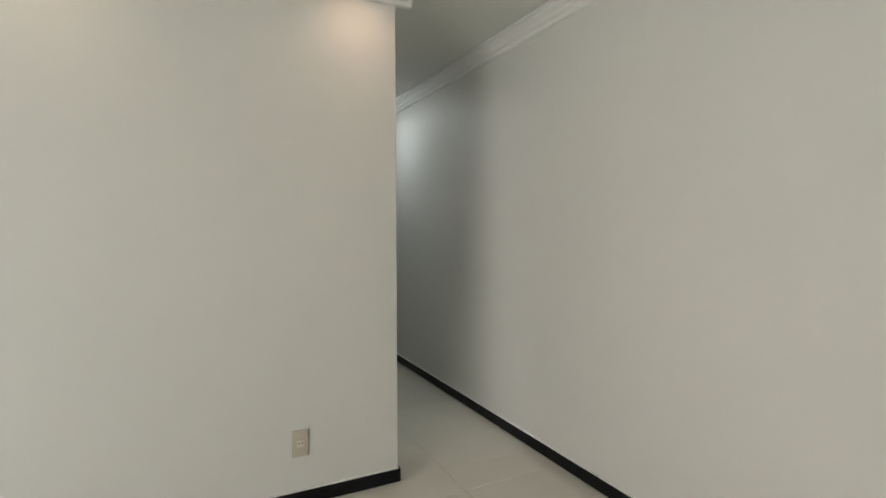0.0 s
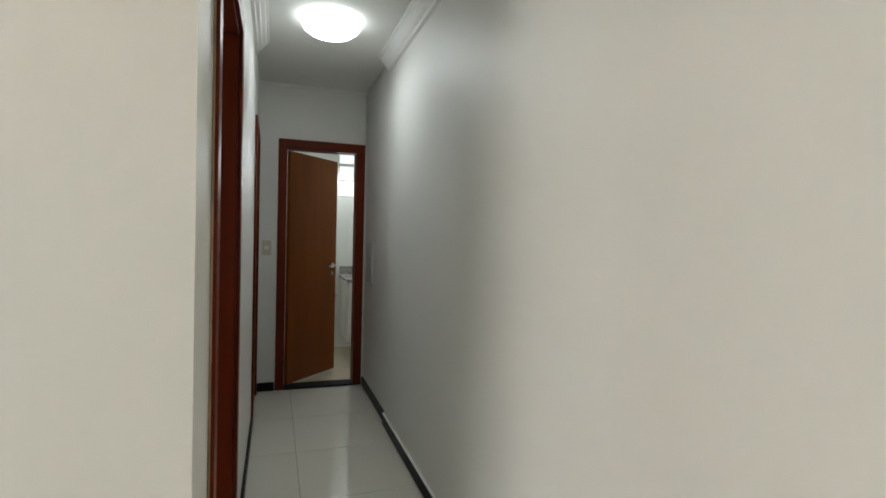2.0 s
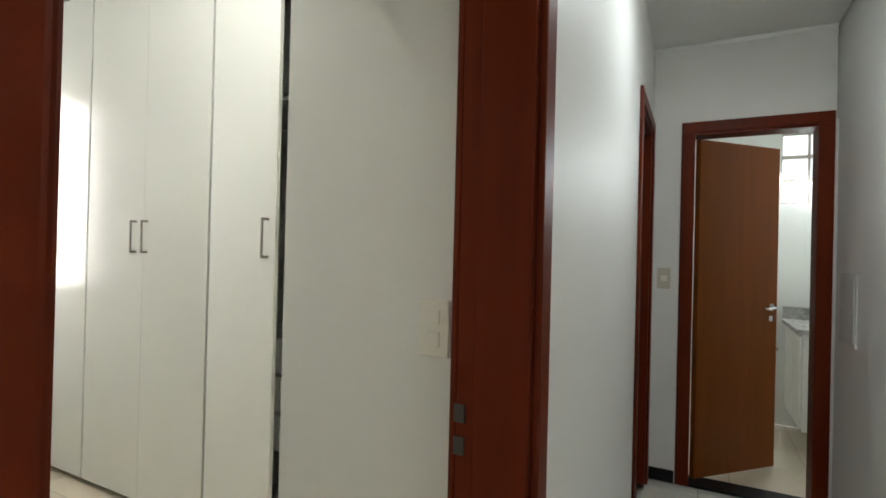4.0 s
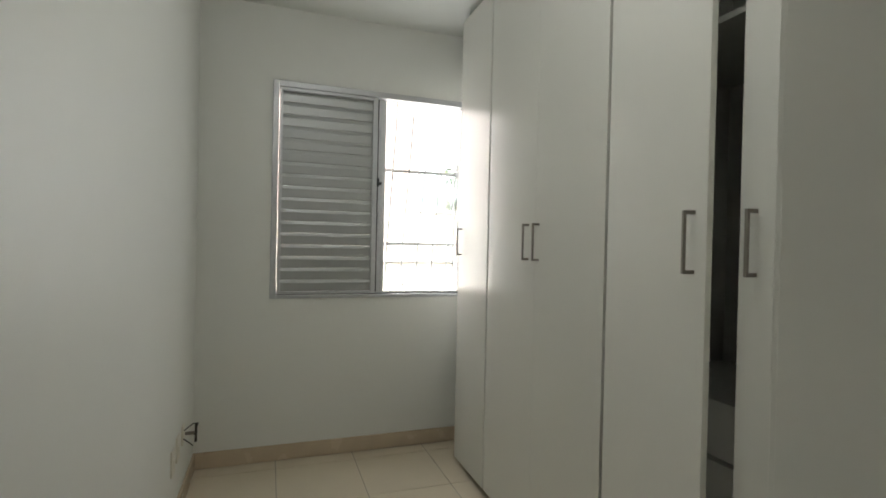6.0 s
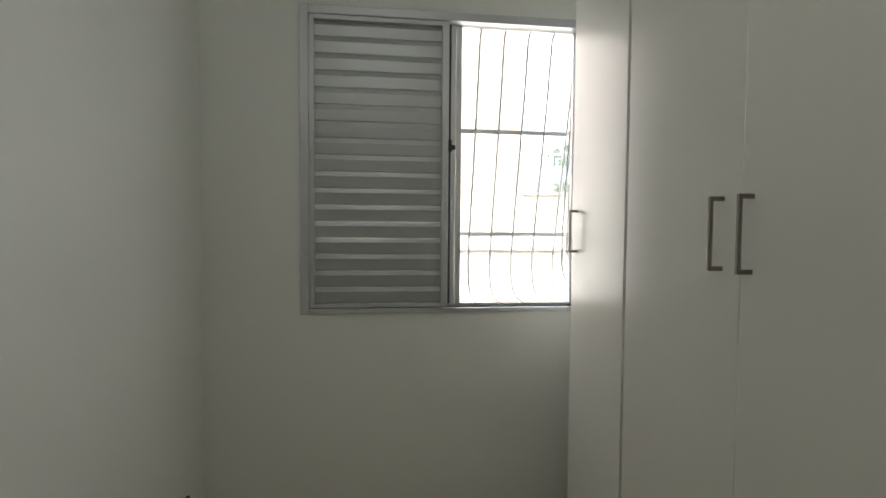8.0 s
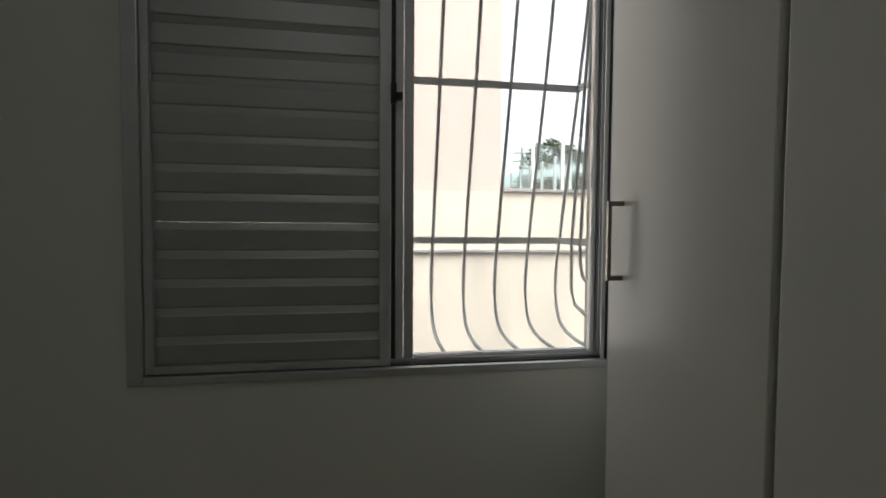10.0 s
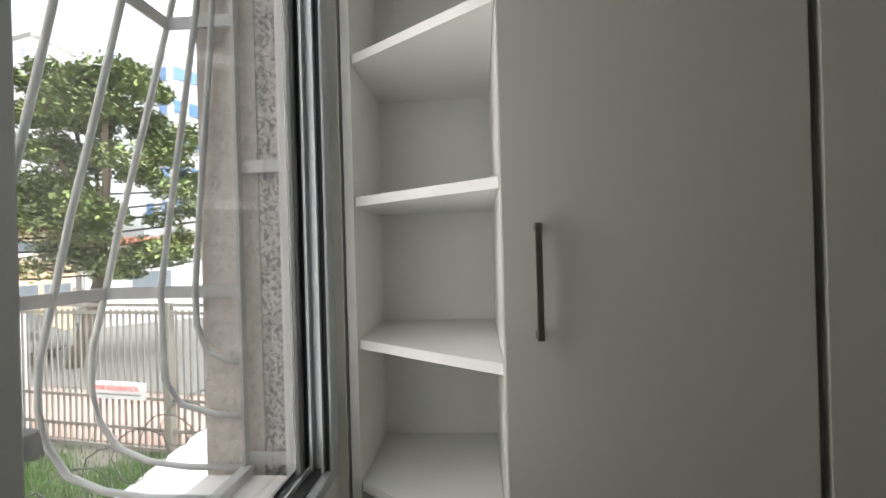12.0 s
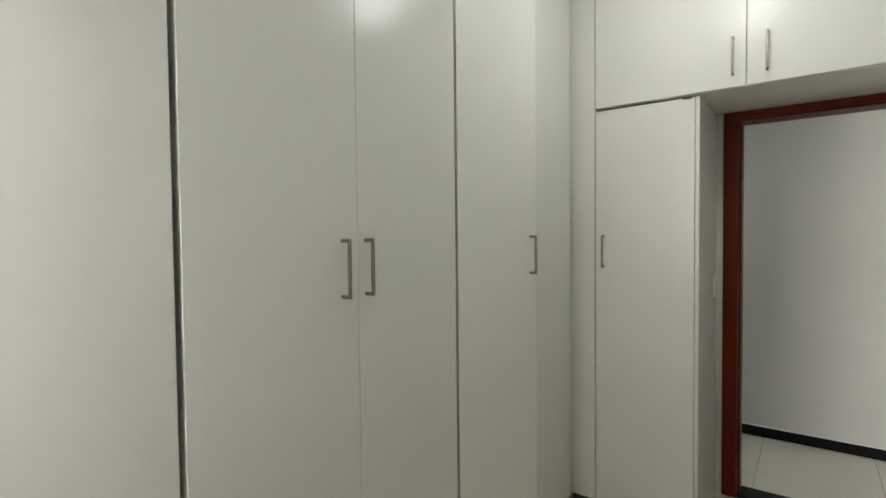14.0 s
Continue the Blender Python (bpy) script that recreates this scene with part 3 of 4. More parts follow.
# glass sash over the open half: one pane between its stile and the frame
pane = part("pane", boxes((XWIN - 0.052, WM + 0.06, WZ0 + fb + 0.006, XWIN - 0.048, WY1 - fr - 0.031, WZ1 - fr - 0.004)), PANE, window, "clear glass pane")
pane.visible_shadow = False
# lighter copy of the aluminium: outdoor light on this edge is in its colour
ALU_LIT = material("daylit_aluminium", (0.74, 0.75, 0.77), 0.42, metal=0.25, scale=30, vary=0.05, rough_vary=0.04)
part("sash_stile", boxes((XWIN - 0.069, WY1 - fr - 0.03, WZ0 + fb + 0.002, XWIN - 0.043, WY1 - fr - 0.018, WZ1 - fr - 0.002), bevel=0.003), ALU_LIT, window, "aluminium sash edge, toned lighter for the outdoor light on it")
part("latch", boxes((XWIN - 0.012, WM + 0.014, 1.735, XWIN + 0.012, WM + 0.03, 1.79), (XWIN - 0.008, WM + 0.03, 1.745, XWIN + 0.016, WM + 0.046, 1.765), bevel=0.003), RUBBER, window, "black plastic latch")
structure("window_sill", boxes((XWIN - 0.26, WY0 + 0.02, WZ0 - 0.055, XWIN - 0.0715, WY1 + 0.006, 0.999), bevel=0.004), SILL, "weathered white stone window sill", "window sill")

# ---- belly grille outside the window ----
grille = thing("window_grille", (XWIN - 0.2, 1.29, WZ0), "grey painted iron belly grille with bowed bars outside the window", "window grille")
GY0, GY1 = 0.66, 1.955
XG = XWIN - 0.179              # plane of the wall posts
BELLY = [(2.362, 0.13), (2.36, 0.18), (2.342, 0.21), (2.3, 0.222), (2.1, 0.265), (1.894, 0.317), (1.7, 0.37), (1.5, 0.428), (1.361, 0.463), (1.25, 0.492), (1.17, 0.498), (1.1, 0.48), (1.05, 0.445), (1.024, 0.38), (1.014, 0.3), (1.012, 0.165)]
for k in range(13):
    y = GY1 + 0.001 - k * 0.1225
    if y > GY0:
        part("bar", tube([(XWIN - d, y, z) for z, d in BELLY], 0.0065, 8), GRILLE, grille, smooth=True)
for f, low in ((0.58, 1.118), (0.33, 1.224)):
    lean = [(XG - (d - 0.179) * f, GY1 - 0.002, z) for z, d in BELLY[3:9]]
    lean += [(XG - 0.279 * f, GY1 - 0.002, low + 0.07), (XG - 0.22 * f, GY1 - 0.002, low + 0.02), (XG - 0.1 * f, GY1, low), (XG, GY1, low - 0.004)]
    part("side_bar", tube(lean, 0.0065, 8), GRILLE, grille, smooth=True)
for zr, d in ((2.362, 0.14), (1.894, 0.317), (1.361, 0.463)):
    part("rail", boxes((XWIN - d - 0.003, GY0, zr - 0.012, XWIN - d + 0.003, GY1, zr + 0.012)), GRILLE, grille)
    for y in (GY0, GY1):
        part("side_rail", boxes((XWIN - d, y - 0.003, zr - 0.012, XG, y + 0.003, zr + 0.012)), GRILLE, grille)
part("rail", boxes((XWIN - 0.186, GY0, 1.0, XWIN - 0.165, GY1, 1.018)), GRILLE, grille)
for y in (GY0, GY1):
    part("post", boxes((XG - 0.003, y - 0.01, 1.0, XG + 0.003, y + 0.01, 2.375)), GRILLE, grille)
for z in (1.03, 1.605, 2.2):
    br = part("bracket", boxes((XG, GY1 + 0.004, z - 0.013, XG + 0.112, GY1 + 0.008, z + 0.013), bevel=0.001), ALU, grille, "flat metal wall bracket")
    part("bolt", tube([(XG + 0.102, GY1 + 0.0045, z), (XG + 0.102, GY1 - 0.002, z)], 0.005, 8), DARK_EDGE, br)
# ---- small things indoors ----
def plate(name, label, category, m, w, h, gangs=1, mat=None):
    """A cover plate on a wall; m looks along -y out of the wall, at the plate's centre."""
    ob = thing(name, m.translation, label, category)
    part("cover", boxes((-w / 2, -0.009, -h / 2, w / 2, 0.0, h / 2), bevel=0.003, m=m), mat or PLASTIC, ob)
    for k in range(gangs):
        z = (k - (gangs - 1) / 2) * h / (gangs + 0.6)
        part("insert", boxes((-w * 0.22, -0.0125, z - h * 0.13, w * 0.22, -0.009, z + h * 0.13), bevel=0.0012, m=m), PLASTIC, ob)
    return ob


outlet = plate("wall_outlet", "cream plastic wall outlet low on the living room wall", "outlet", pose(-0.508, 0, 0.312), 0.078, 0.13, mat=PLASTIC_AGED)
for x in (-0.009, 0.009):
    part("socket_hole", boxes((x - 0.003, -0.0135, -0.003, x + 0.003, -0.012, 0.003), m=pose(-0.508, 0, 0.315)), RUBBER, outlet)
plate("light_switch", "cream plastic light switch on the end wall", "light switch", pose(0.074, END, 1.216), 0.075, 0.125, mat=PLASTIC_AGED)
plate("light_switch", "tall cream plastic double switch beside the doorway", "light switch", pose(-0.247, 1.121, 1.18), 0.072, 0.122, 2)
plate("wall_outlet", "white plastic outlet plate low on the bedroom wall", "outlet", pose(-2.86, YLEFT, 0.335, 0, 0, 180), 0.075, 0.12)
plate("wall_outlet", "white plastic outlet plate with loose wires", "outlet", pose(-2.99, YLEFT, 0.35, 0, 0, 180), 0.075, 0.12)
open_box = plate("wall_box", "open electrical box with loose wires", "wall box", pose(-3.14, YLEFT, 0.36, 0, 0, 180), 0.05, 0.1)
part("wire", tube([(-3.14, YLEFT + 0.01, 0.38), (-3.15, YLEFT + 0.05, 0.41), (-3.18, YLEFT + 0.07, 0.4), (-3.2, YLEFT + 0.06, 0.37)], 0.003, 6), RUBBER, open_box, smooth=True)
part("wire", tube([(-3.13, YLEFT + 0.01, 0.34), (-3.12, YLEFT + 0.04, 0.32), (-3.14, YLEFT + 0.05, 0.3)], 0.003, 6), RUBBER, open_box, smooth=True)
valve = thing("tap_valve", (-3.21, YLEFT, 0.34), "small dark metal cross-handled valve on the wall", "valve")
part("stem", tube([(-3.21, YLEFT, 0.34), (-3.21, YLEFT + 0.05, 0.34)], 0.009, 10), STEEL, valve)
part("cross_handle", boxes((-3.215, YLEFT + 0.05, 0.29, -3.205, YLEFT + 0.062, 0.39), (-3.235, YLEFT + 0.051, 0.333, -3.185, YLEFT + 0.061, 0.347), bevel=0.003), DARK_EDGE, valve)
breaker = thing("breaker_panel", (W + 0.012, 3.19, 1.11), "flush grey breaker panel cover on the corridor wall", "breaker panel")
part("cover", boxes((W + 0.004, 3.05, 0.945, W + 0.012, 3.33, 1.285), bevel=0.003), GREY_BOX, breaker)
part("flap", boxes((W + 0.001, 3.07, 0.965, W + 0.004, 3.31, 1.265), bevel=0.001), GREY_BOX, breaker)


def dish_lamp(name, x, y, ceil, r, label):
    lamp = thing(name, (x, y, ceil), label, "ceiling lamp")
    part("base", lathe([(r * 0.5, ceil - 0.001), (r * 0.62, ceil - 0.012), (r * 0.6, ceil - 0.03), (r * 0.4, ceil - 0.031)], x, y), CHROME, lamp, smooth=True)
    part("shade", lathe([(r * 1.0, ceil - 0.03), (r, ceil - 0.036), (r * 0.93, ceil - 0.058), (r * 0.76, ceil - 0.08), (r * 0.5, ceil - 0.096), (r * 0.2, ceil - 0.104), (0.004, ceil - 0.105)], x, y, 40), SHADE, lamp, "glowing frosted glass dish", smooth=True).visible_shadow = False
    part("finial", lathe([(0.008, ceil - 0.104), (0.01, ceil - 0.112), (0.003, ceil - 0.118)], x, y, 16), CHROME, lamp)
    return lamp


dish_lamp("ceiling_lamp", 0.43, 2.03, CEIL, 0.17, "lit frosted glass dish lamp on the corridor ceiling")
dish_lamp("ceiling_lamp", BED_LAMP[0], BED_LAMP[1], BED_CEIL, 0.15, "lit frosted glass dish lamp on the bedroom ceiling")
for x in (-0.2, -1.5):
    dl = thing("downlight", (x, -0.22, CEIL), "small warm recessed downlight near the wall", "downlight", "living room downlights")
    part("ring", lathe([(0.05, CEIL - 0.0005), (0.05, CEIL - 0.006), (0.036, CEIL - 0.008), (0.036, CEIL - 0.0006)], x, -0.22, 24), CHROME, dl)
    part("lens", lathe([(0.034, CEIL - 0.001), (0.034, CEIL - 0.004), (0.002, CEIL - 0.005)], x, -0.22, 24), GLOW_WARM, dl)

# bathroom: glass block window, vanity, toilet
blocks = thing("glass_block_window", (1.04, 5.1, 1.8), "bright glass block window high in the bathroom wall", "window", kind="structure")
for i in range(2):
    for j in range(3):
        part("glass_block", boxes((0.86 + i * 0.19, 5.066, 1.812 + j * 0.192, 1.03 + i * 0.19, 5.12, 1.974 + j * 0.192), bevel=0.008), BLOCK, blocks)
part("mortar", boxes((0.85, 5.08, 1.8, 1.24, 5.11, 2.38)), GROUT, blocks)
GRANITE = material("grey_speckled_granite", (0.3, 0.29, 0.27), 0.25, scale=120, vary=0.5)
BATH = material("pale_green_white_tile", (0.68, 0.72, 0.68), 0.25, scale=5, vary=0.03)
structure("wall_bathroom_east", boxes((1.36, END + 0.14, 0, 1.45, 5.05, 2.9)), BATH, "pale tiled bathroom side wall", "wall")
vanity = thing("vanity_unit", (1.1, 4.6, 0), "white bathroom vanity with a grey granite top", "vanity")
part("cabinet", boxes((0.9, 4.3, 0.18, 1.355, 4.95, 0.84), bevel=0.003), MELAMINE, vanity)
for y0 in (4.31, 4.632):
    part("door", boxes((0.884, y0, 0.2, 0.899, y0 + 0.308, 0.82), bevel=0.002), MELAMINE, vanity)
part("worktop", boxes((0.862, 4.27, 0.842, 1.357, 4.97, 0.875), bevel=0.003), GRANITE, vanity)
part("splashback", boxes((1.335, 4.27, 0.876, 1.357, 4.97, 0.97)), GRANITE, vanity)
part("splashback", boxes((0.87, 4.972, 0.842, 1.357, 4.992, 0.97)), GRANITE, vanity)
paper = thing("paper_holder", (0.8, 5.05, 0.62), "small chrome paper holder on the bathroom wall", "paper holder")
part("bar", boxes((0.74, 4.99, 0.61, 0.85, 5.05, 0.63), bevel=0.004), CHROME, paper)

# ---- outside ----
GZ = -1.62
EYE = Vector((-3.1, 1.1, 1.42))


def away(az, d, el=None, z=0.0):
    """A place d metres from the window at that bearing (degrees from straight out), at height z or that elevation."""
    a = radians(az)
    return Vector((EYE.x - d * math.cos(a), EYE.y + d * math.sin(a), z if el is None else EYE.z + d * math.tan(radians(el))))


SOIL = material("dry_soil", (0.085, 0.076, 0.063), 0.95, scale=3, vary=0.3, bump=0.8, bump_scale=14)
ASPHALT = material("worn_asphalt", (0.1, 0.098, 0.095), 0.9, scale=4, vary=0.2, bump=0.3, bump_scale=60)
CONCRETE = material("pale_concrete", (0.22, 0.21, 0.2), 0.9, scale=5, vary=0.18, bump=0.3)
PATH = material("dirty_path_concrete", (0.13, 0.12, 0.108), 0.95, scale=7, vary=0.35, bump=0.6, bump_scale=18)
CREAM = material("cream_house_paint", (0.52, 0.465, 0.385), 0.8, scale=2.5, vary=0.06, bump=0.1)
STAINED = material("stained_cream_paint", (0.48, 0.43, 0.365), 0.85, scale=2.2, vary=0.16, bump=0.2, stretch=(1, 1, 0.3))
PEACH = material("peach_house_paint", (0.47, 0.375, 0.33), 0.8, scale=2, vary=0.05)
WHITE_OUT = material("white_outdoor_paint", (0.54, 0.54, 0.545), 0.8, scale=2.5, vary=0.1, bump=0.15)
BEIGE = material("beige_house_paint", (0.55, 0.43, 0.28), 0.85, scale=2, vary=0.1)
ORANGE = material("ochre_building_paint", (0.56, 0.42, 0.27), 0.85, scale=2, vary=0.08)
PINKISH = material("pale_rendered_facade", (0.57, 0.54, 0.55), 0.85, scale=2, vary=0.08)
TEAL = material("teal_facade_tile", (0.12, 0.25, 0.215), 0.5, scale=3, vary=0.15)
TEAL_GLASS = material("teal_glass", (0.24, 0.52, 0.49), 0.15, scale=2, vary=0.2)
DARK_GLASS = material("dark_window_glass", (0.12, 0.14, 0.16), 0.1, scale=2, vary=0.2)
BLUE_GREY = material("grey_window_glass", (0.3, 0.32, 0.34), 0.2, scale=2, vary=0.2)
BLUE_GLASS = material("blue_window_glass", (0.1, 0.2, 0.4), 0.12, scale=2, vary=0.2)
ROOF_TILE = material("red_clay_roof", (0.33, 0.12, 0.08), 0.85, scale=6, vary=0.25)
SHEET = material("grey_roof_sheet", (0.17, 0.165, 0.16), 0.7, scale=4, vary=0.15)
CYL = material("grey_gas_cylinder", (0.42, 0.49, 0.51), 0.45, scale=6, vary=0.1)
BARS = material("grey_green_fence_paint", (0.17, 0.16, 0.14), 0.55, scale=10, vary=0.15)
BARK = material("brown_bark", (0.13, 0.1, 0.075), 0.95, scale=9, vary=0.3, bump=0.8, bump_scale=20)
CABLE = material("black_cable", (0.03, 0.03, 0.03), 0.7, scale=10, vary=0.2)
RED = material("red_sign_paint", (0.6, 0.05, 0.03), 0.6, scale=10, vary=0.1)
PINK_PAVE = material("pinkish_paving", (0.3, 0.195, 0.17), 0.9, scale=6, vary=0.2)


def foliage(name, color):
    mat = bpy.data.materials.new(name)
    mat.use_nodes = True
    n, l = mat.node_tree.nodes, mat.node_tree.links
    b = n["Principled BSDF"]
    b.inputs["Roughness"].default_value, b.inputs["Specular IOR Level"].default_value = 0.8, 0.15
    geo, ramp = n.new("ShaderNodeNewGeometry"), n.new("ShaderNodeValToRGB")
    # the ramp's top end paints highlights into the colour of randomly picked leaves
    ramp.color_ramp.elements[0].color = (*(c * 0.65 for c in color), 1)
    ramp.color_ramp.elements[1].color = (color[0] * 1.4, color[1] * 1.3, color[2] * 1.2, 1)
    glint = ramp.color_ramp.elements.new(0.86)
    glint.color = (color[0] * 1.15, color[1] * 1.15, color[2] * 1.05, 1)
    ramp.color_ramp.elements[-1].color = (color[0] * 1.8, color[1] * 1.6, color[2] * 1.6, 1)
    l.new(geo.outputs["Random Per Island"], ramp.inputs["Fac"])
    l.new(ramp.outputs["Color"], b.inputs["Base Color"])
    return mat


LEAF = foliage("green_leaves", (0.145, 0.185, 0.075))
LEAF_FAR = foliage("dark_green_leaves", (0.075, 0.095, 0.05))
LEAF_RED = foliage("rusty_leaves", (0.19, 0.13, 0.085))
GRASS = foliage("lawn_grass", (0.055, 0.13, 0.02))
WEED = foliage("dry_weeds", (0.05, 0.095, 0.028))

structure("ground", boxes((-1500, -1500, GZ - 0.5, 1500, 1500, GZ)), SOIL, "dry earth ground of the yard and beyond", "ground")

# neighbour's cream house: low wing with a ledge and terrace, and a taller block
house = thing("neighbour_house", (-11, 2, GZ), "cream painted neighbour house with stained lower wall and terrace", "house")
part("wall", boxes((-19, -9, 0.98, -11.0, 5.5, 2.07)), CREAM, house)
part("wall", boxes((-19, -9, GZ, -11.0, 5.5, 0.96)), STAINED, house, "stained cream lower wall")
part("ledge", boxes((-19, -9, 0.96, -10.93, 5.56, 1.02), bevel=0.015), CONCRETE, house)
part("coping", boxes((-19, 3.75, 2.07, -10.94, 5.56, 2.13), bevel=0.01), CONCRETE, house)
part("tall_block", boxes((-19, -9, 2.07, -11.04, 3.75, 11)), PEACH, house, "peach painted taller block")
part("plinth", boxes((-11.0, -9, GZ, -10.9, 5.55, GZ + 0.55)), WHITE_OUT, house)
railing = thing("glass_railing", (-11.05, 4.6, 2.13), "clear glass terrace railing with white posts", "railing")
rail_glass = glass("pale_green_glass", (0.86, 0.95, 0.93), 0.02)
for k in range(3):
    part("pane", boxes((-11.04, 3.8 + k * 0.58, 2.16, -11.03, 4.34 + k * 0.58, 2.95)), rail_glass, railing)
for k in range(9):
    part("pane", boxes((-18.2 + k * 0.8, 5.45, 2.16, -17.5 + k * 0.8, 5.46, 2.95)), rail_glass, railing)
for p in [(-11.05, 3.78 + k * 0.58) for k in range(4)] + [(-18.25 + k * 0.8, 5.45) for k in range(9)]:
    part("post", boxes((p[0] - 0.03, p[1] - 0.03, 2.13, p[0] + 0.03, p[1] + 0.03, 2.98), bevel=0.005), WHITE_OUT, railing)


def wall_between(a, b, t, z0, z1):
    """A straight wall of thickness t from a to b, as a bmesh."""
    d = Vector((b[0] - a[0], b[1] - a[1]))
    m = Matrix.Translation((a[0], a[1], 0)) @ Matrix.Rotation(math.atan2(d.y, d.x), 4, "Z")
    return boxes((0, 0, z0, d.length, t, z1), m=m), m, d.length


bw = thing("boundary_wall", (-13, 8, GZ), "white painted boundary wall with a plain coping", "boundary wall")
bm, mw, lw = wall_between((-17.5, 8.15), (-11.35, 9.1), 0.18, GZ, 0.64)
part("wall", bm, WHITE_OUT, bw)
part("coping", boxes((0, -0.03, 0.64, lw, 0.21, 0.7), bevel=0.01, m=mw), CONCRETE, bw)
sign = thing("hydrant_sign", (-13.9, 7.0, 0.2), "small red and white safety sign on the white wall", "sign")
part("board", boxes((2.35, -0.03, -0.05, 2.6, -0.005, 0.45), m=mw), WHITE_OUT, sign)
part("red_field", boxes((2.39, -0.036, 0.12, 2.56, -0.031, 0.4), m=mw), RED, sign)
bar = thing("red_box", (-13.7, 7.2, -0.2), "red fire hose box on the white wall", "hose box")
part("box", boxes((2.2, -0.16, -0.3, 2.9, -0.005, -0.08), bevel=0.01, m=mw), RED, bar)

# gas shed
shed = thing("gas_shed", (-11.4, 6.2, GZ), "low gas cylinder shelter with grey roof and white pillar", "shed")
roof_bm = slab([(-13.9, 6.6), (-10.875, 6.6), (-10.875, 8.1), (-13.9, 8.1)], -0.16, -0.1)
for v in roof_bm.verts:
    v.co.z += 0.13 * (v.co.y - 6.6)
part("roof", roof_bm, SHEET, shed, "grey sheet roof")
part("back_wall", boxes((-13.8, 7.9, GZ, -10.6, 8.0, -0.02)), CONCRETE, shed)
part("side_wall", boxes((-13.85, 6.7, GZ, -13.7, 7.9, -0.17)), WHITE_OUT, shed)
part("pillar", boxes((-10.87, 6.68, GZ, -10.48, 7.72, 0.02), bevel=0.01), WHITE_OUT, shed, "white painted end pillar")
part("vent", boxes((-10.48, 7.2, -0.5, -10.45, 7.55, -0.22)), RUBBER, shed, "dark louvred vent")
for k in range(4):
    part("louvre", boxes((-10.455, 7.19, -0.49 + k * 0.07, -10.435, 7.56, -0.465 + k * 0.07)), CONCRETE, shed)
for k in range(20):
    part("bar", tube([(-13.6 + k * 0.14, 6.74, GZ), (-13.6 + k * 0.14, 6.74, -0.17)], 0.008, 6), BARS, shed)
for z in (-0.45, -1.0, -1.5):
    part("crossbar", boxes((-13.7, 6.728, z - 0.012, -10.87, 6.752, z + 0.012)), BARS, shed)
for k in range(6):
    x = -13.3 + k * 0.42
    cyl = thing("gas_cylinder", (x, 7.2, GZ), "tall grey steel gas cylinder in the shelter", "gas cylinder", "gas cylinders")
    part("body", lathe([(0.16, GZ), (0.18, GZ + 0.05), (0.18, GZ + 1.0), (0.15, GZ + 1.1), (0.06, GZ + 1.16), (0.05, GZ + 1.24)], x, 7.2, 20), CYL, cyl, smooth=True)
    part("valve_guard", lathe([(0.09, GZ + 1.16), (0.09, GZ + 1.3), (0.08, GZ + 1.3), (0.08, GZ + 1.16)], x, 7.2, 16), BARS, cyl)

# yard: lawn edge, kerb, low rail, weeds and rubble
structure("yard_kerb", boxes((-10.45, 3.0, GZ - 0.1, -10.3, 7.6, GZ + 0.12), bevel=0.015), CONCRETE, "low concrete kerb beside the lawn", "kerb")
low_rail = thing("garden_rail", (-10.36, 5.5, GZ), "thin rusty garden rail along the kerb", "railing")
for k in range(7):
    part("upright", tube([(-10.37, 5.0 + k * 0.28, GZ + 0.1), (-10.37, 5.0 + k * 0.28, GZ + 0.75)], 0.006, 6), BARS, low_rail)
part("top_rail", boxes((-10.385, 4.95, GZ + 0.745, -10.36, 6.7, GZ + 0.76)), BARS, low_rail)


def blades(name, spots, mat, h, w, label, category):
    """Upright grass blades, three-cornered, at spots of (x, y)."""
    verts, faces = [], []
    for x, y in spots:
        a, s = random.uniform(0, 6.28), random.uniform(0.5, 1.2)
        dx, dy, lean = math.cos(a) * w, math.sin(a) * w, random.uniform(-0.5, 0.5) * h * s
        i = len(verts)
        verts += [(x - dx, y - dy, GZ), (x + dx, y + dy, GZ), (x + dy / w * lean, y - dx / w * lean, GZ + h * s)]
        faces.append((i, i + 1, i + 2))
    me = bpy.data.meshes.new(name)
    me.from_pydata(verts, [], faces)
    me.materials.append(mat)
    return tagged(new(name, me), label, category, kind="stuff")


structure("lawn_bed", boxes((-13.6, 2.0, GZ - 0.1, -10.46, 6.7, GZ + 0.02)), GRASS, "green lawn turf beside the shelter", "lawn")
blades("lawn", [(random.uniform(-13.5, -10.5), random.uniform(4.0, 6.7)) for _ in range(40000)], GRASS, 0.1, 0.009, "short green lawn beside the shelter", "lawn")
spots = []
for _ in range(80):
    cx, cy, r = random.uniform(-10.2, -5.2), random.uniform(3.2, 8.0), random.uniform(0.15, 0.5)
    spots += [(random.gauss(cx, r), random.gauss(cy, r)) for _ in range(int(900 * r + 150))]
blades("weeds", spots, WEED, 0.13, 0.008, "patches of dry weeds and tall grass in the yard", "weeds")
rubble_v, rubble_f = [], []
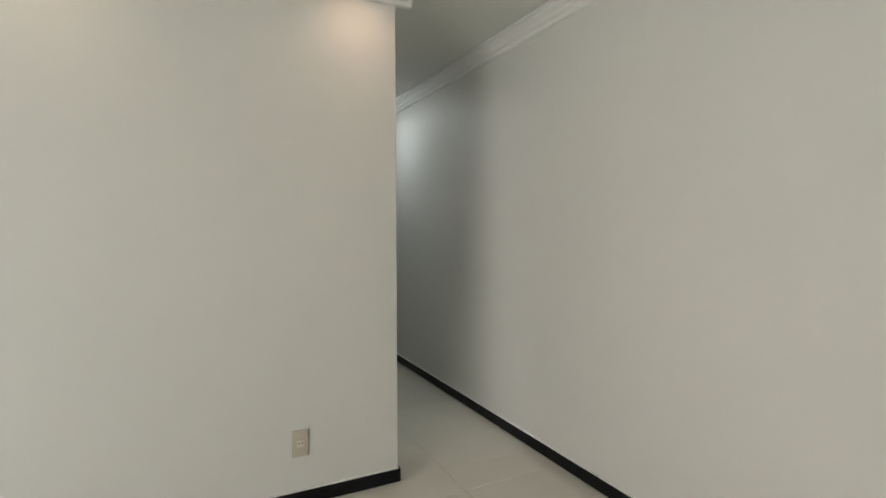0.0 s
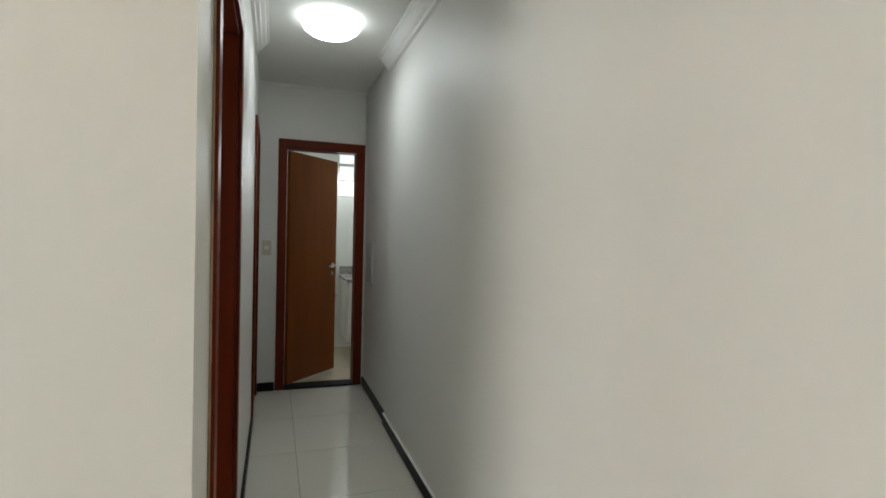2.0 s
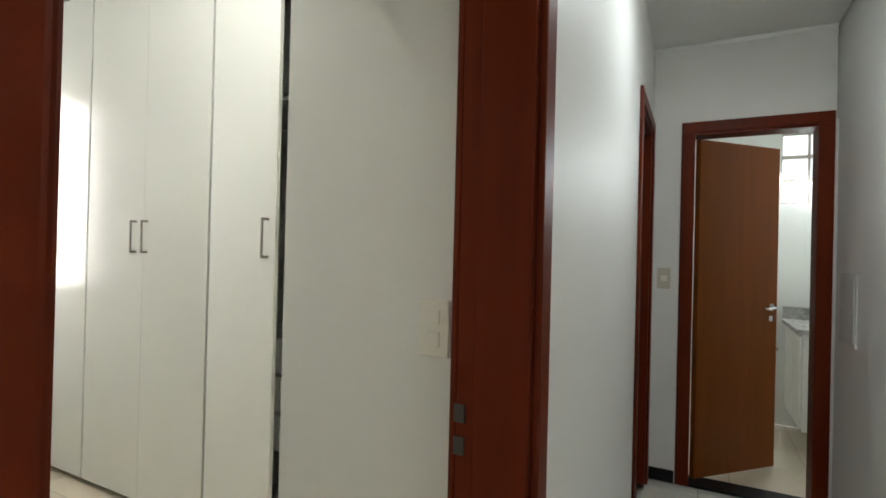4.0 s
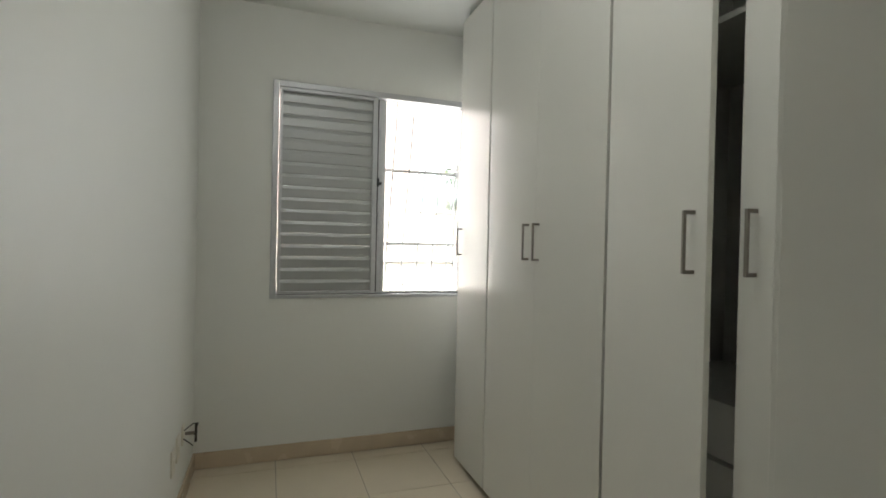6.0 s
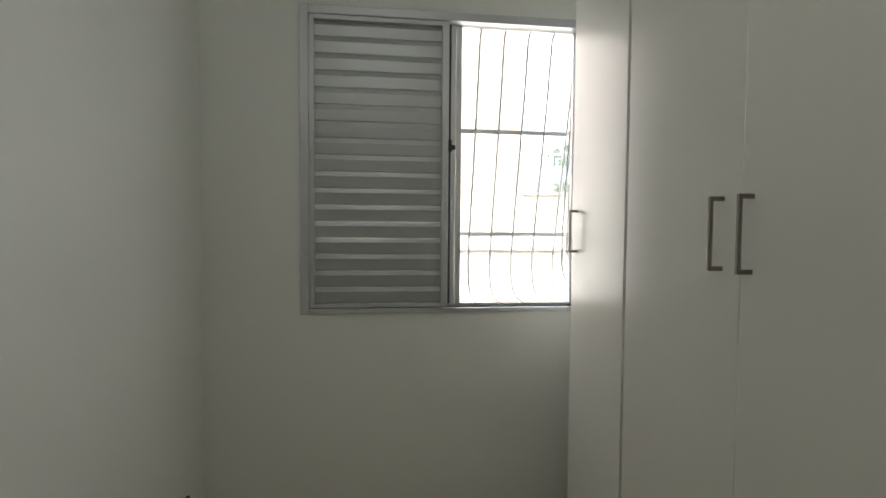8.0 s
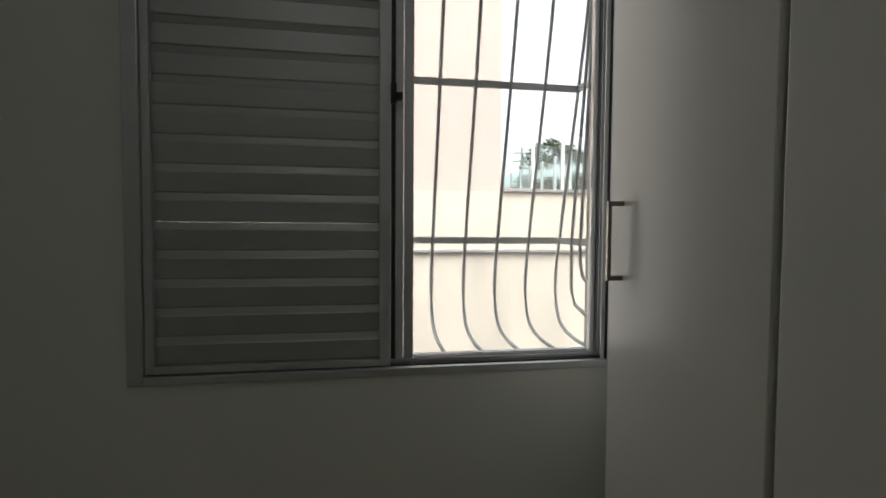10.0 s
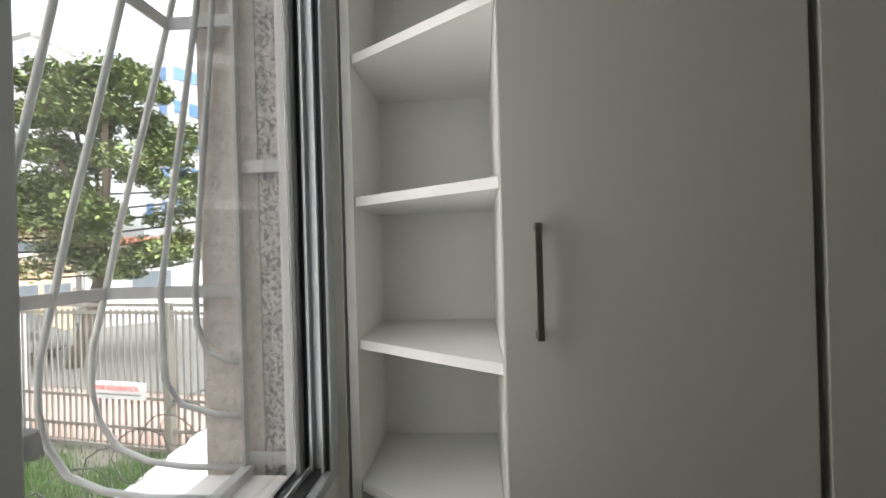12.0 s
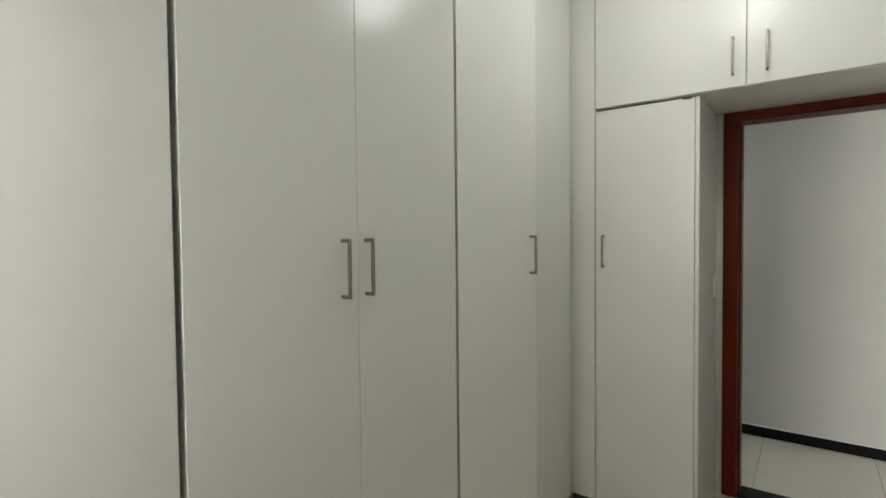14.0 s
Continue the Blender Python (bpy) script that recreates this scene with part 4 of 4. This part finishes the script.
for _ in range(420):
    cx, cy, s = random.uniform(-10.2, -5.0), random.uniform(3.5, 7.9), random.uniform(0.015, 0.06)
    i = len(rubble_v)
    rubble_v += [(cx + s * random.uniform(-1, 1) * 1.4 + dx * s, cy + dy * s + s * random.uniform(-0.5, 0.5), GZ + dz * s * 0.8 - 0.005) for dx, dy, dz in ((-1, -1, 0), (1, -1, 0), (1, 1, 0), (-1, 1, 0), (-0.6, -0.6, 1), (0.7, -0.5, 0.9), (0.6, 0.6, 1), (-0.6, 0.5, 0.8))]
    rubble_f += [tuple(i + q for q in f) for f in ((4, 5, 6, 7), (0, 1, 5, 4), (1, 2, 6, 5), (2, 3, 7, 6), (3, 0, 4, 7))]
me = bpy.data.meshes.new("rubble")
me.from_pydata(rubble_v, [], rubble_f)
me.materials.append(SOIL)
tagged(new("rubble", me), "scattered broken concrete rubble in the yard", "rubble", kind="stuff")
structure("yard_path", boxes((-9.9, 5.0, GZ - 0.1, -7.4, 6.6, GZ + 0.03), bevel=0.01), PATH, "worn concrete path slab in the yard", "path")
meter = thing("meter_box", (-10.3, 8.0, GZ), "dark low meter box beside the gate", "meter box")
part("body", boxes((-10.55, 7.8, GZ, -10.1, 8.25, GZ + 0.45), bevel=0.02), RUBBER, meter)

# street fence with gate post and sign
fence = thing("street_fence", (-8, 8.3, GZ), "grey painted steel bar fence between the yard and the street", "fence")
FA, FB = Vector((-11.2, 8.85)), Vector((-1.5, 7.05))
fd = FB - FA
mf = Matrix.Translation((FA.x, FA.y, 0)) @ Matrix.Rotation(math.atan2(fd.y, fd.x), 4, "Z")
bar_bm = boxes((-0.014, -0.014, 0.0, 0.014, 0.014, 2.2))
bar_me = bpy.data.meshes.new("bar")
bar_bm.to_mesh(bar_me)
bar_bm.free()
bar_me.materials.append(BARS)
for k in range(int(fd.length / 0.125)):
    ob = new("bar", bar_me)
    ob.parent = fence
    ob.matrix_parent_inverse = fence.matrix_basis.inverted()
    ob.matrix_basis = mf @ pose(0.1 + k * 0.125, 0, GZ + 0.06)
for z in (GZ + 0.09, GZ + 0.4, GZ + 0.87, GZ + 2.2, GZ + 2.32):
    part("rail", boxes((0, -0.025, z - 0.025, fd.length, 0.025, z + 0.025), m=mf), BARS, fence)
for x in (0.0, 3.2, 6.4):
    part("post", boxes((x - 0.06, -0.06, GZ, x + 0.06, 0.06, GZ + 2.36), bevel=0.01, m=mf), WHITE_OUT if x == 0.0 else BARS, fence, "white painted fence post" if x == 0.0 else "")
notice = thing("notice_board", (-9, 8.4, 0), "small white notice with red letters on the fence", "sign")
part("board", boxes((1.77, -0.05, GZ + 0.85, 2.79, -0.03, GZ + 1.12), bevel=0.004, m=mf), WHITE_OUT, notice)
txt = bpy.data.curves.new("letters", "FONT")
txt.body, txt.size, txt.extrude = "POR SEGURANÇA", 0.105, 0.002
letters = new("letters", txt)
txt.materials.append(RED)
letters.parent = notice
letters.matrix_parent_inverse = notice.matrix_basis.inverted()
letters.matrix_basis = mf @ pose(1.81, -0.054, GZ + 0.985, 90, 0, 0)

part("text_line", boxes((1.83, -0.054, GZ + 0.91, 2.7, -0.0505, GZ + 0.935), m=mf), BARS, notice, "dark line of small print")

# white roof edge below the window, with coiled wire
ledge = thing("low_roof_edge", (-4.9, 4.7, GZ), "white painted low roof edge with coiled barbed wire", "roof edge")
part("slab", slab([(-5.36, 2.6), (XWIN - 0.27, 2.6), (XWIN - 0.27, 6.8), (-5.78, 6.8)], -0.14, 0.0), WHITE_OUT, ledge)
part("wall", slab([(-5.26, 2.7), (XWIN - 0.28, 2.7), (XWIN - 0.28, 6.7), (-5.66, 6.7)], GZ, -0.141), WHITE_OUT, ledge)
coil = []
for k in range(190):
    a = k * 0.45
    coil.append(Vector((-5.4 - k * 0.0021 + 0.15 * math.sin(a), 2.65 + k * 0.0215 + random.uniform(-0.03, 0.03), 0.15 + 0.15 * math.cos(a))))
part("wire_coil", tube(coil, 0.005, 5), CABLE, ledge, "coiled barbed wire", smooth=True)

# street
structure("pavement", slab([(-60, 18.2), (-60, 20.7), (30, 4.0), (30, 1.5)], GZ - 0.1, GZ + 0.02), PINK_PAVE, "pinkish paved footway along the street", "pavement")
structure("road", slab([(-80, 24.6), (-80, 38), (40, 14.5), (40, 2.3)], GZ - 0.1, GZ + 0.015), ASPHALT, "worn grey asphalt street", "road")
structure("pavement_far", slab([(-80, 38.1), (-80, 41), (40, 17.5), (40, 14.6)], GZ - 0.1, GZ + 0.14), CONCRETE, "raised concrete footway across the street", "pavement")


def building(name, label, a, c, b, z1, floors, wall, glass_mat, top, cols=(3, 3), z0=GZ, win=(0.9, 1.1), parapet=0.9, balcony=None, at=None):
    """A house with two seen faces, from a to the corner c and from c to b; windows on each storey of both."""
    ob = thing(name, (c.x, c.y, z0), label, "building")
    d = a + b - c
    pts = [(p.x, p.y) for p in (a, c, b, d)]
    part("wall", slab(pts, z0, z1 - parapet), wall, ob)
    cx, cy = sum(p[0] for p in pts) / 4, sum(p[1] for p in pts) / 4
    part("parapet", slab([(cx + (x - cx) * 1.015, cy + (y - cy) * 1.015) for x, y in pts], z1 - parapet, z1), top, ob)
    part("roof", slab([(cx + (x - cx) * 0.9, cy + (y - cy) * 0.9) for x, y in pts], z1 - 0.2, z1 + 0.05), CONCRETE, ob)
    step = (z1 - parapet - z0) / floors
    for face, (p, q) in enumerate(((a, c), (c, b))):
        d2 = Vector((q.x - p.x, q.y - p.y))
        m = Matrix.Translation((p.x, p.y, 0)) @ Matrix.Rotation(math.atan2(d2.y, d2.x), 4, "Z")
        out = -1 if (m.inverted() @ Vector((cx, cy, 0))).y > 0 else 1
        n = cols[face]
        for f in range(floors):
            for k in range(n):
                u, z = d2.length * (at[k] if at and face == 0 else (k + 0.5) / n), z0 + step * (f + 0.55)
                w, h = win
                if balcony and balcony[0] == face and k in balcony[1]:
                    w, h = d2.length / n * 0.42, step * 0.36
                    y0, y1 = sorted((0.0, out * 0.9))
                    part("balcony", boxes((u - w * 1.05, y0, z - step * 0.55, u + w * 1.05, y1, z - step * 0.12), bevel=0.03, m=m), top, ob)
                    w, h = w * 2, step * 0.6
                y0, y1 = sorted((out * -0.02, out * 0.06))
                fr_ob = part("window", boxes((u - w / 2 - 0.06, y0, z - h / 2 - 0.06, u + w / 2 + 0.06, y1, z + h / 2 + 0.06), m=m), wall, ob)
                y0, y1 = sorted((out * 0.061, out * 0.09))
                part("pane", boxes((u - w / 2, y0, z - h / 2, u + w / 2, y1, z + h / 2), m=m), DARK_GLASS if balcony and face != balcony[0] else glass_mat, fr_ob)
    return ob


green = building("apartment_building", "pale apartment building with teal parapet and glass balconies", away(32.4, 43.4), away(36.9, 38), away(42.5, 44.5), 12.2, 5, PINKISH, TEAL_GLASS, TEAL,
                 cols=(2, 2), win=(0.5, 0.95), parapet=1.5, balcony=(1, (0, 1)), at=(0.62, 0.88))
g_a, g_c = away(32.4, 43.4), away(36.9, 38)
g_d = Vector((g_c.x - g_a.x, g_c.y - g_a.y))
m_g = Matrix.Translation((g_a.x, g_a.y, 0)) @ Matrix.Rotation(math.atan2(g_d.y, g_d.x), 4, "Z")
g_out = -1 if (m_g.inverted() @ away(37, 50)).y > 0 else 1
g_y0, g_y1 = sorted((0.0, g_out * 0.08))
for k in range(10):
    part("stair_strip", boxes((g_d.length * 0.13, g_y0, -1.4 + k * 1.2, g_d.length * 0.27, g_y1, -0.22 + k * 1.2), m=m_g), TEAL if k % 2 else TEAL_GLASS, green, "teal spandrel" if k % 2 else "teal stair glazing")
part("penthouse", slab([(p.x, p.y) for p in (away(38.0, 42), away(40.2, 41.5), away(43, 46), away(40, 50))], 12.2, 13.4), TEAL_GLASS, green, "teal glazed penthouse")
part("penthouse_roof", slab([(p.x, p.y) for p in (away(37.7, 41.7), away(40.3, 41.2), away(43.2, 46.2), away(39.8, 50.3))], 13.4, 13.6), WHITE_OUT, green, "white flat penthouse roof")
building("apartment_building", "distant white tower with a flat roof", away(44.3, 70), away(46.2, 66), away(49.2, 70), 25.0, 8, WHITE_OUT, BLUE_GREY, CONCRETE, cols=(2, 3), win=(0.7, 0.9), parapet=0.5)
building("apartment_building", "white tower with small blue windows", away(54.5, 52), away(57.2, 48), away(63.5, 52), 19.2, 7, WHITE_OUT, BLUE_GLASS, WHITE_OUT, cols=(2, 5), win=(1.1, 1.1), parapet=0.7)
building("apartment_building", "tall cream and white apartment block beyond the street", away(61.8, 42), away(64.8, 38), away(72, 44), 18.0, 6, CREAM, DARK_GLASS, WHITE_OUT, cols=(2, 4), parapet=0.5)
building("apartment_building", "distant white apartment block above the trees", away(27.8, 95), away(30.6, 90), away(33, 96), 21.0, 7, WHITE_OUT, BLUE_GREY, WHITE_OUT, cols=(3, 3), win=(0.8, 0.8), parapet=0.6)
building("apartment_building", "ochre building with a teal top storey", away(28.4, 62), away(30.0, 58), away(32.6, 62), 10.6, 4, ORANGE, DARK_GLASS, BEIGE, cols=(1, 1), win=(0.7, 0.9), parapet=1.0)
building("house", "low beige street house with small windows", away(35.8, 27), away(36.2, 25.5), away(48.5, 27.5), 1.72, 1, BEIGE, DARK_GLASS, CREAM, cols=(1, 5), win=(1.0, 0.7), parapet=0.25)
tiled = building("house", "brown house with a red clay tile roof and balcony rail", away(38.5, 33), away(39.5, 31), away(50, 33), 3.2, 1, BEIGE, DARK_GLASS, ROOF_TILE, cols=(1, 5), win=(1.2, 1.2), parapet=0.3, z0=0.5)
part("clay_roof", slab([(p.x, p.y) for p in (away(38.2, 32.7), away(39.3, 30.2), away(50.4, 32.4), away(49.6, 36))], 3.2, 3.5), ROOF_TILE, tiled, "red clay tile roof")
building("house", "white street house behind the tree", away(48.8, 30), away(49.5, 27), away(70, 29), 2.4, 1, WHITE_OUT, DARK_GLASS, ROOF_TILE, cols=(1, 2), win=(1.6, 0.9), parapet=0.4)
building("house", "low pale houses under the far trees", away(20, 45), away(24, 42), away(36, 46), 2.0, 1, PINKISH, DARK_GLASS, CONCRETE, cols=(2, 6), parapet=0.3)


def tree(name, base, height, spread, trunk_h, leaf_mat, clumps, per, leaf, label, seed, low=0.3, lean=(0, 0)):
    rnd = random.Random(seed)
    ob = thing(name, base, label, "tree")
    b = Vector(base)
    fork = b + Vector((rnd.uniform(-0.2, 0.2) + lean[0], rnd.uniform(-0.2, 0.2) + lean[1], trunk_h))
    r0 = 0.022 * height
    bm = tube([b, b.lerp(fork, 0.5) + Vector((0.06, -0.05, 0)), fork], r0, 10)
    for v in bm.verts:
        f = 1 - 0.35 * (v.co.z - b.z) / trunk_h
        ax = b.lerp(fork, (v.co.z - b.z) / trunk_h)
        v.co.x, v.co.y = ax.x + (v.co.x - ax.x) * f, ax.y + (v.co.y - ax.y) * f
    part("trunk", bm, BARK, ob, smooth=True)
    top = height - trunk_h
    centres = []
    for k in range(clumps):
        a, q, e = rnd.uniform(0, 6.283), rnd.random() ** 0.45, rnd.uniform(low - 0.35, 1.0)
        ring = math.sqrt(max(0.05, 1 - max(0.0, e - 0.35) ** 2 * 2.1))
        centres.append(fork + Vector((math.cos(a) * spread * q * ring, math.sin(a) * spread * q * ring, top * e * 0.93)))
    for c in centres[:9]:
        mid = fork.lerp(c, 0.5) + Vector((0, 0, -0.08 * spread))
        part("limb", tube([fork - Vector((0, 0, 0.1)), mid, c], r0 * 0.32, 6), BARK, ob, smooth=True)
    verts, faces = [], []
    for c in centres:
        cr = spread * rnd.uniform(0.16, 0.3)
        for _ in range(per):
            d = Vector((rnd.gauss(0, 1), rnd.gauss(0, 1), rnd.gauss(0, 0.8))).normalized() * cr * rnd.random() ** 0.4
            p = c + Vector((d.x, d.y, d.z * 0.55 - 0.25 * (d.x * d.x + d.y * d.y) / cr))
            n1 = Vector((rnd.uniform(-1, 1), rnd.uniform(-1, 1), rnd.uniform(-0.6, 0.3))).normalized()
            n2 = n1.cross(Vector((rnd.uniform(-0.6, 0.6), rnd.uniform(-0.6, 0.6), 1))).normalized()
            s = leaf * rnd.uniform(0.6, 1.3)
            i = len(verts)
            verts += [tuple(p - n1 * s), tuple(p - n2 * s * 0.45), tuple(p + n1 * s), tuple(p + n2 * s * 0.45)]
            faces.append((i, i + 1, i + 2, i + 3))
    me = bpy.data.meshes.new("crown")
    me.from_pydata(verts, [], faces)
    me.materials.append(leaf_mat)
    crown_ob = new("crown", me)
    crown_ob.parent = ob
    crown_ob.matrix_parent_inverse = ob.matrix_basis.inverted()
    return ob


tree("street_tree", away(48.2, 17.5, z=GZ), 9.0, 2.9, 3.0, LEAF, 120, 420, 0.095, "broad leafy green street tree with a forked brown trunk", 3, lean=(0.7, 0.5))
tree("tree", away(24.5, 40, z=GZ), 10.3, 4.6, 3.5, LEAF_FAR, 60, 300, 0.18, "dark green tree beyond the terrace", 7)
tree("tree", away(29.6, 36, z=GZ), 7.4, 2.7, 2.2, LEAF_RED, 38, 300, 0.1, "rusty leafed tree beside the ochre building", 9)
tree("tree", away(19.5, 55, z=GZ), 8.5, 3.5, 3.0, LEAF_FAR, 30, 120, 0.3, "small dark tree far behind the terrace", 11)

# poles and cables
pole = thing("utility_pole", away(18.9, 48, z=GZ), "distant utility pole with cross arms", "utility pole")
pb = away(18.9, 48, z=GZ)
part("mast", tube([pb, pb + Vector((0, 0, 10.8))], 0.14, 8), CONCRETE, pole)
for h in (9.4, 10.2):
    part("cross_arm", boxes((pb.x - 0.08, pb.y - 0.9, GZ + h, pb.x + 0.08, pb.y + 0.9, GZ + h + 0.12)), CONCRETE, pole)
for k, (e0, e1) in enumerate(((8.6, 7.2), (6.0, 6.6), (5.0, 5.6), (4.0, 4.4), (3.0, 3.1), (2.2, 1.6), (1.2, 0.3))):
    a, b = away(27, 24, el=e0), away(66, 17, el=e1 + 0.5)
    line_pts = [a.lerp(b, t / 14) - Vector((0, 0, 0.9 * math.sin(math.pi * t / 14))) for t in range(15)]
    cable = thing("street_cable", a, "black overhead street cable", "cable", "overhead cables")
    part("wire", tube(line_pts, 0.03, 5), CABLE, cable)

# parked car beyond the fence
CAR = material("silver_car_paint", (0.3, 0.31, 0.32), 0.25, metal=0.5, scale=20, vary=0.04)
car = thing("car", away(42.6, 20.3, z=GZ + 0.015), "silver parked car on the street beyond the fence", "car")
mc = Matrix.Translation(away(42.6, 20.3, z=GZ + 0.02)) @ Matrix.Rotation(radians(-11), 4, "Z")
prof = [(-2.05, 0.35), (-2.0, 0.75), (-1.85, 0.9), (-1.2, 1.0), (-0.6, 1.42), (0.7, 1.45), (1.45, 1.02), (2.0, 0.9), (2.1, 0.55), (2.05, 0.32)]
bm = prism(prof, -0.84, 0.84, "x")
bmesh.ops.transform(bm, matrix=mc @ Matrix.Rotation(radians(90), 4, "Z") @ Matrix.Scale(-1, 4, (0, 1, 0)), verts=bm.verts)
bmesh.ops.recalc_face_normals(bm, faces=bm.faces[:])
bmesh.ops.bevel(bm, geom=bm.edges[:], offset=0.07, segments=2, affect="EDGES")
part("body", bm, CAR, car, smooth=True)
for s in (-1, 1):
    part("side_window", boxes((-0.75, s * 0.845 - 0.01, 1.02, 1.0, s * 0.845 + 0.01, 1.34), bevel=0.004, m=mc), DARK_GLASS, car)
    for x in (-1.3, 1.3):
        wheel = part("wheel", tube([mc @ Vector((x, s * 0.72, 0.31)), mc @ Vector((x, s * 0.88, 0.31))], 0.31, 18), RUBBER, car)
        part("rim", tube([mc @ Vector((x, s * 0.86, 0.31)), mc @ Vector((x, s * 0.89, 0.31))], 0.19, 14), CHROME, wheel)
# ---- floor tiles ----
def tiles(name, x0, y0, x1, y1, size, gap, mat, label, zt=0.0, off=(0, 0)):
    """A floor bed with tiles laid on a grid and cut at the room's edges."""
    bed = tagged(part(name, boxes((x0, y0, zt - 0.12, x1, y1, zt - 0.003)), GROUT), label, "floor", kind="structure")
    kept = {}
    for i in range(math.floor((x0 - off[0]) / size), math.ceil((x1 - off[0]) / size)):
        for j in range(math.floor((y0 - off[1]) / size), math.ceil((y1 - off[1]) / size)):
            a, b = max(x0, off[0] + i * size + gap / 2), max(y0, off[1] + j * size + gap / 2)
            w, d = round(min(x1, off[0] + (i + 1) * size - gap / 2) - a, 4), round(min(y1, off[1] + (j + 1) * size - gap / 2) - b, 4)
            if w < 0.01 or d < 0.01:
                continue
            if (w, d) not in kept:
                bm = boxes((0, 0, -0.008, w, d, 0.0), bevel=0.001)
                me = kept[w, d] = bpy.data.meshes.new("tile")
                bm.to_mesh(me)
                bm.free()
                me.materials.append(mat)
            ob = new("tile", kept[w, d])
            ob.location = (a, b, zt + random.uniform(-0.0002, 0.0002))
            ob.parent = bed


tiles("floor", -4.6, -5.4, W, -0.001, 0.6, 0.003, PORCELAIN, "polished cream porcelain tile floor", 0.0, (0.28, 0.355))
tiles("floor_corridor", 0.001, 0.0, W + 0.01, END, 0.6, 0.003, PORCELAIN, "polished cream porcelain corridor floor", 0.0, (0.28, 0.355))
tiles("floor_bedroom", XWIN, YLEFT, XD, YBACK, 0.472, 0.005, CERAMIC, "beige ceramic tile bedroom floor", 0.0, (-3.43, 0.211))
tiles("floor_bathroom", -0.17, END + 0.14, 1.36, 5.05, 0.45, 0.003, CERAMIC, "pale ceramic bathroom floor", 0.0, (0, 3.58))
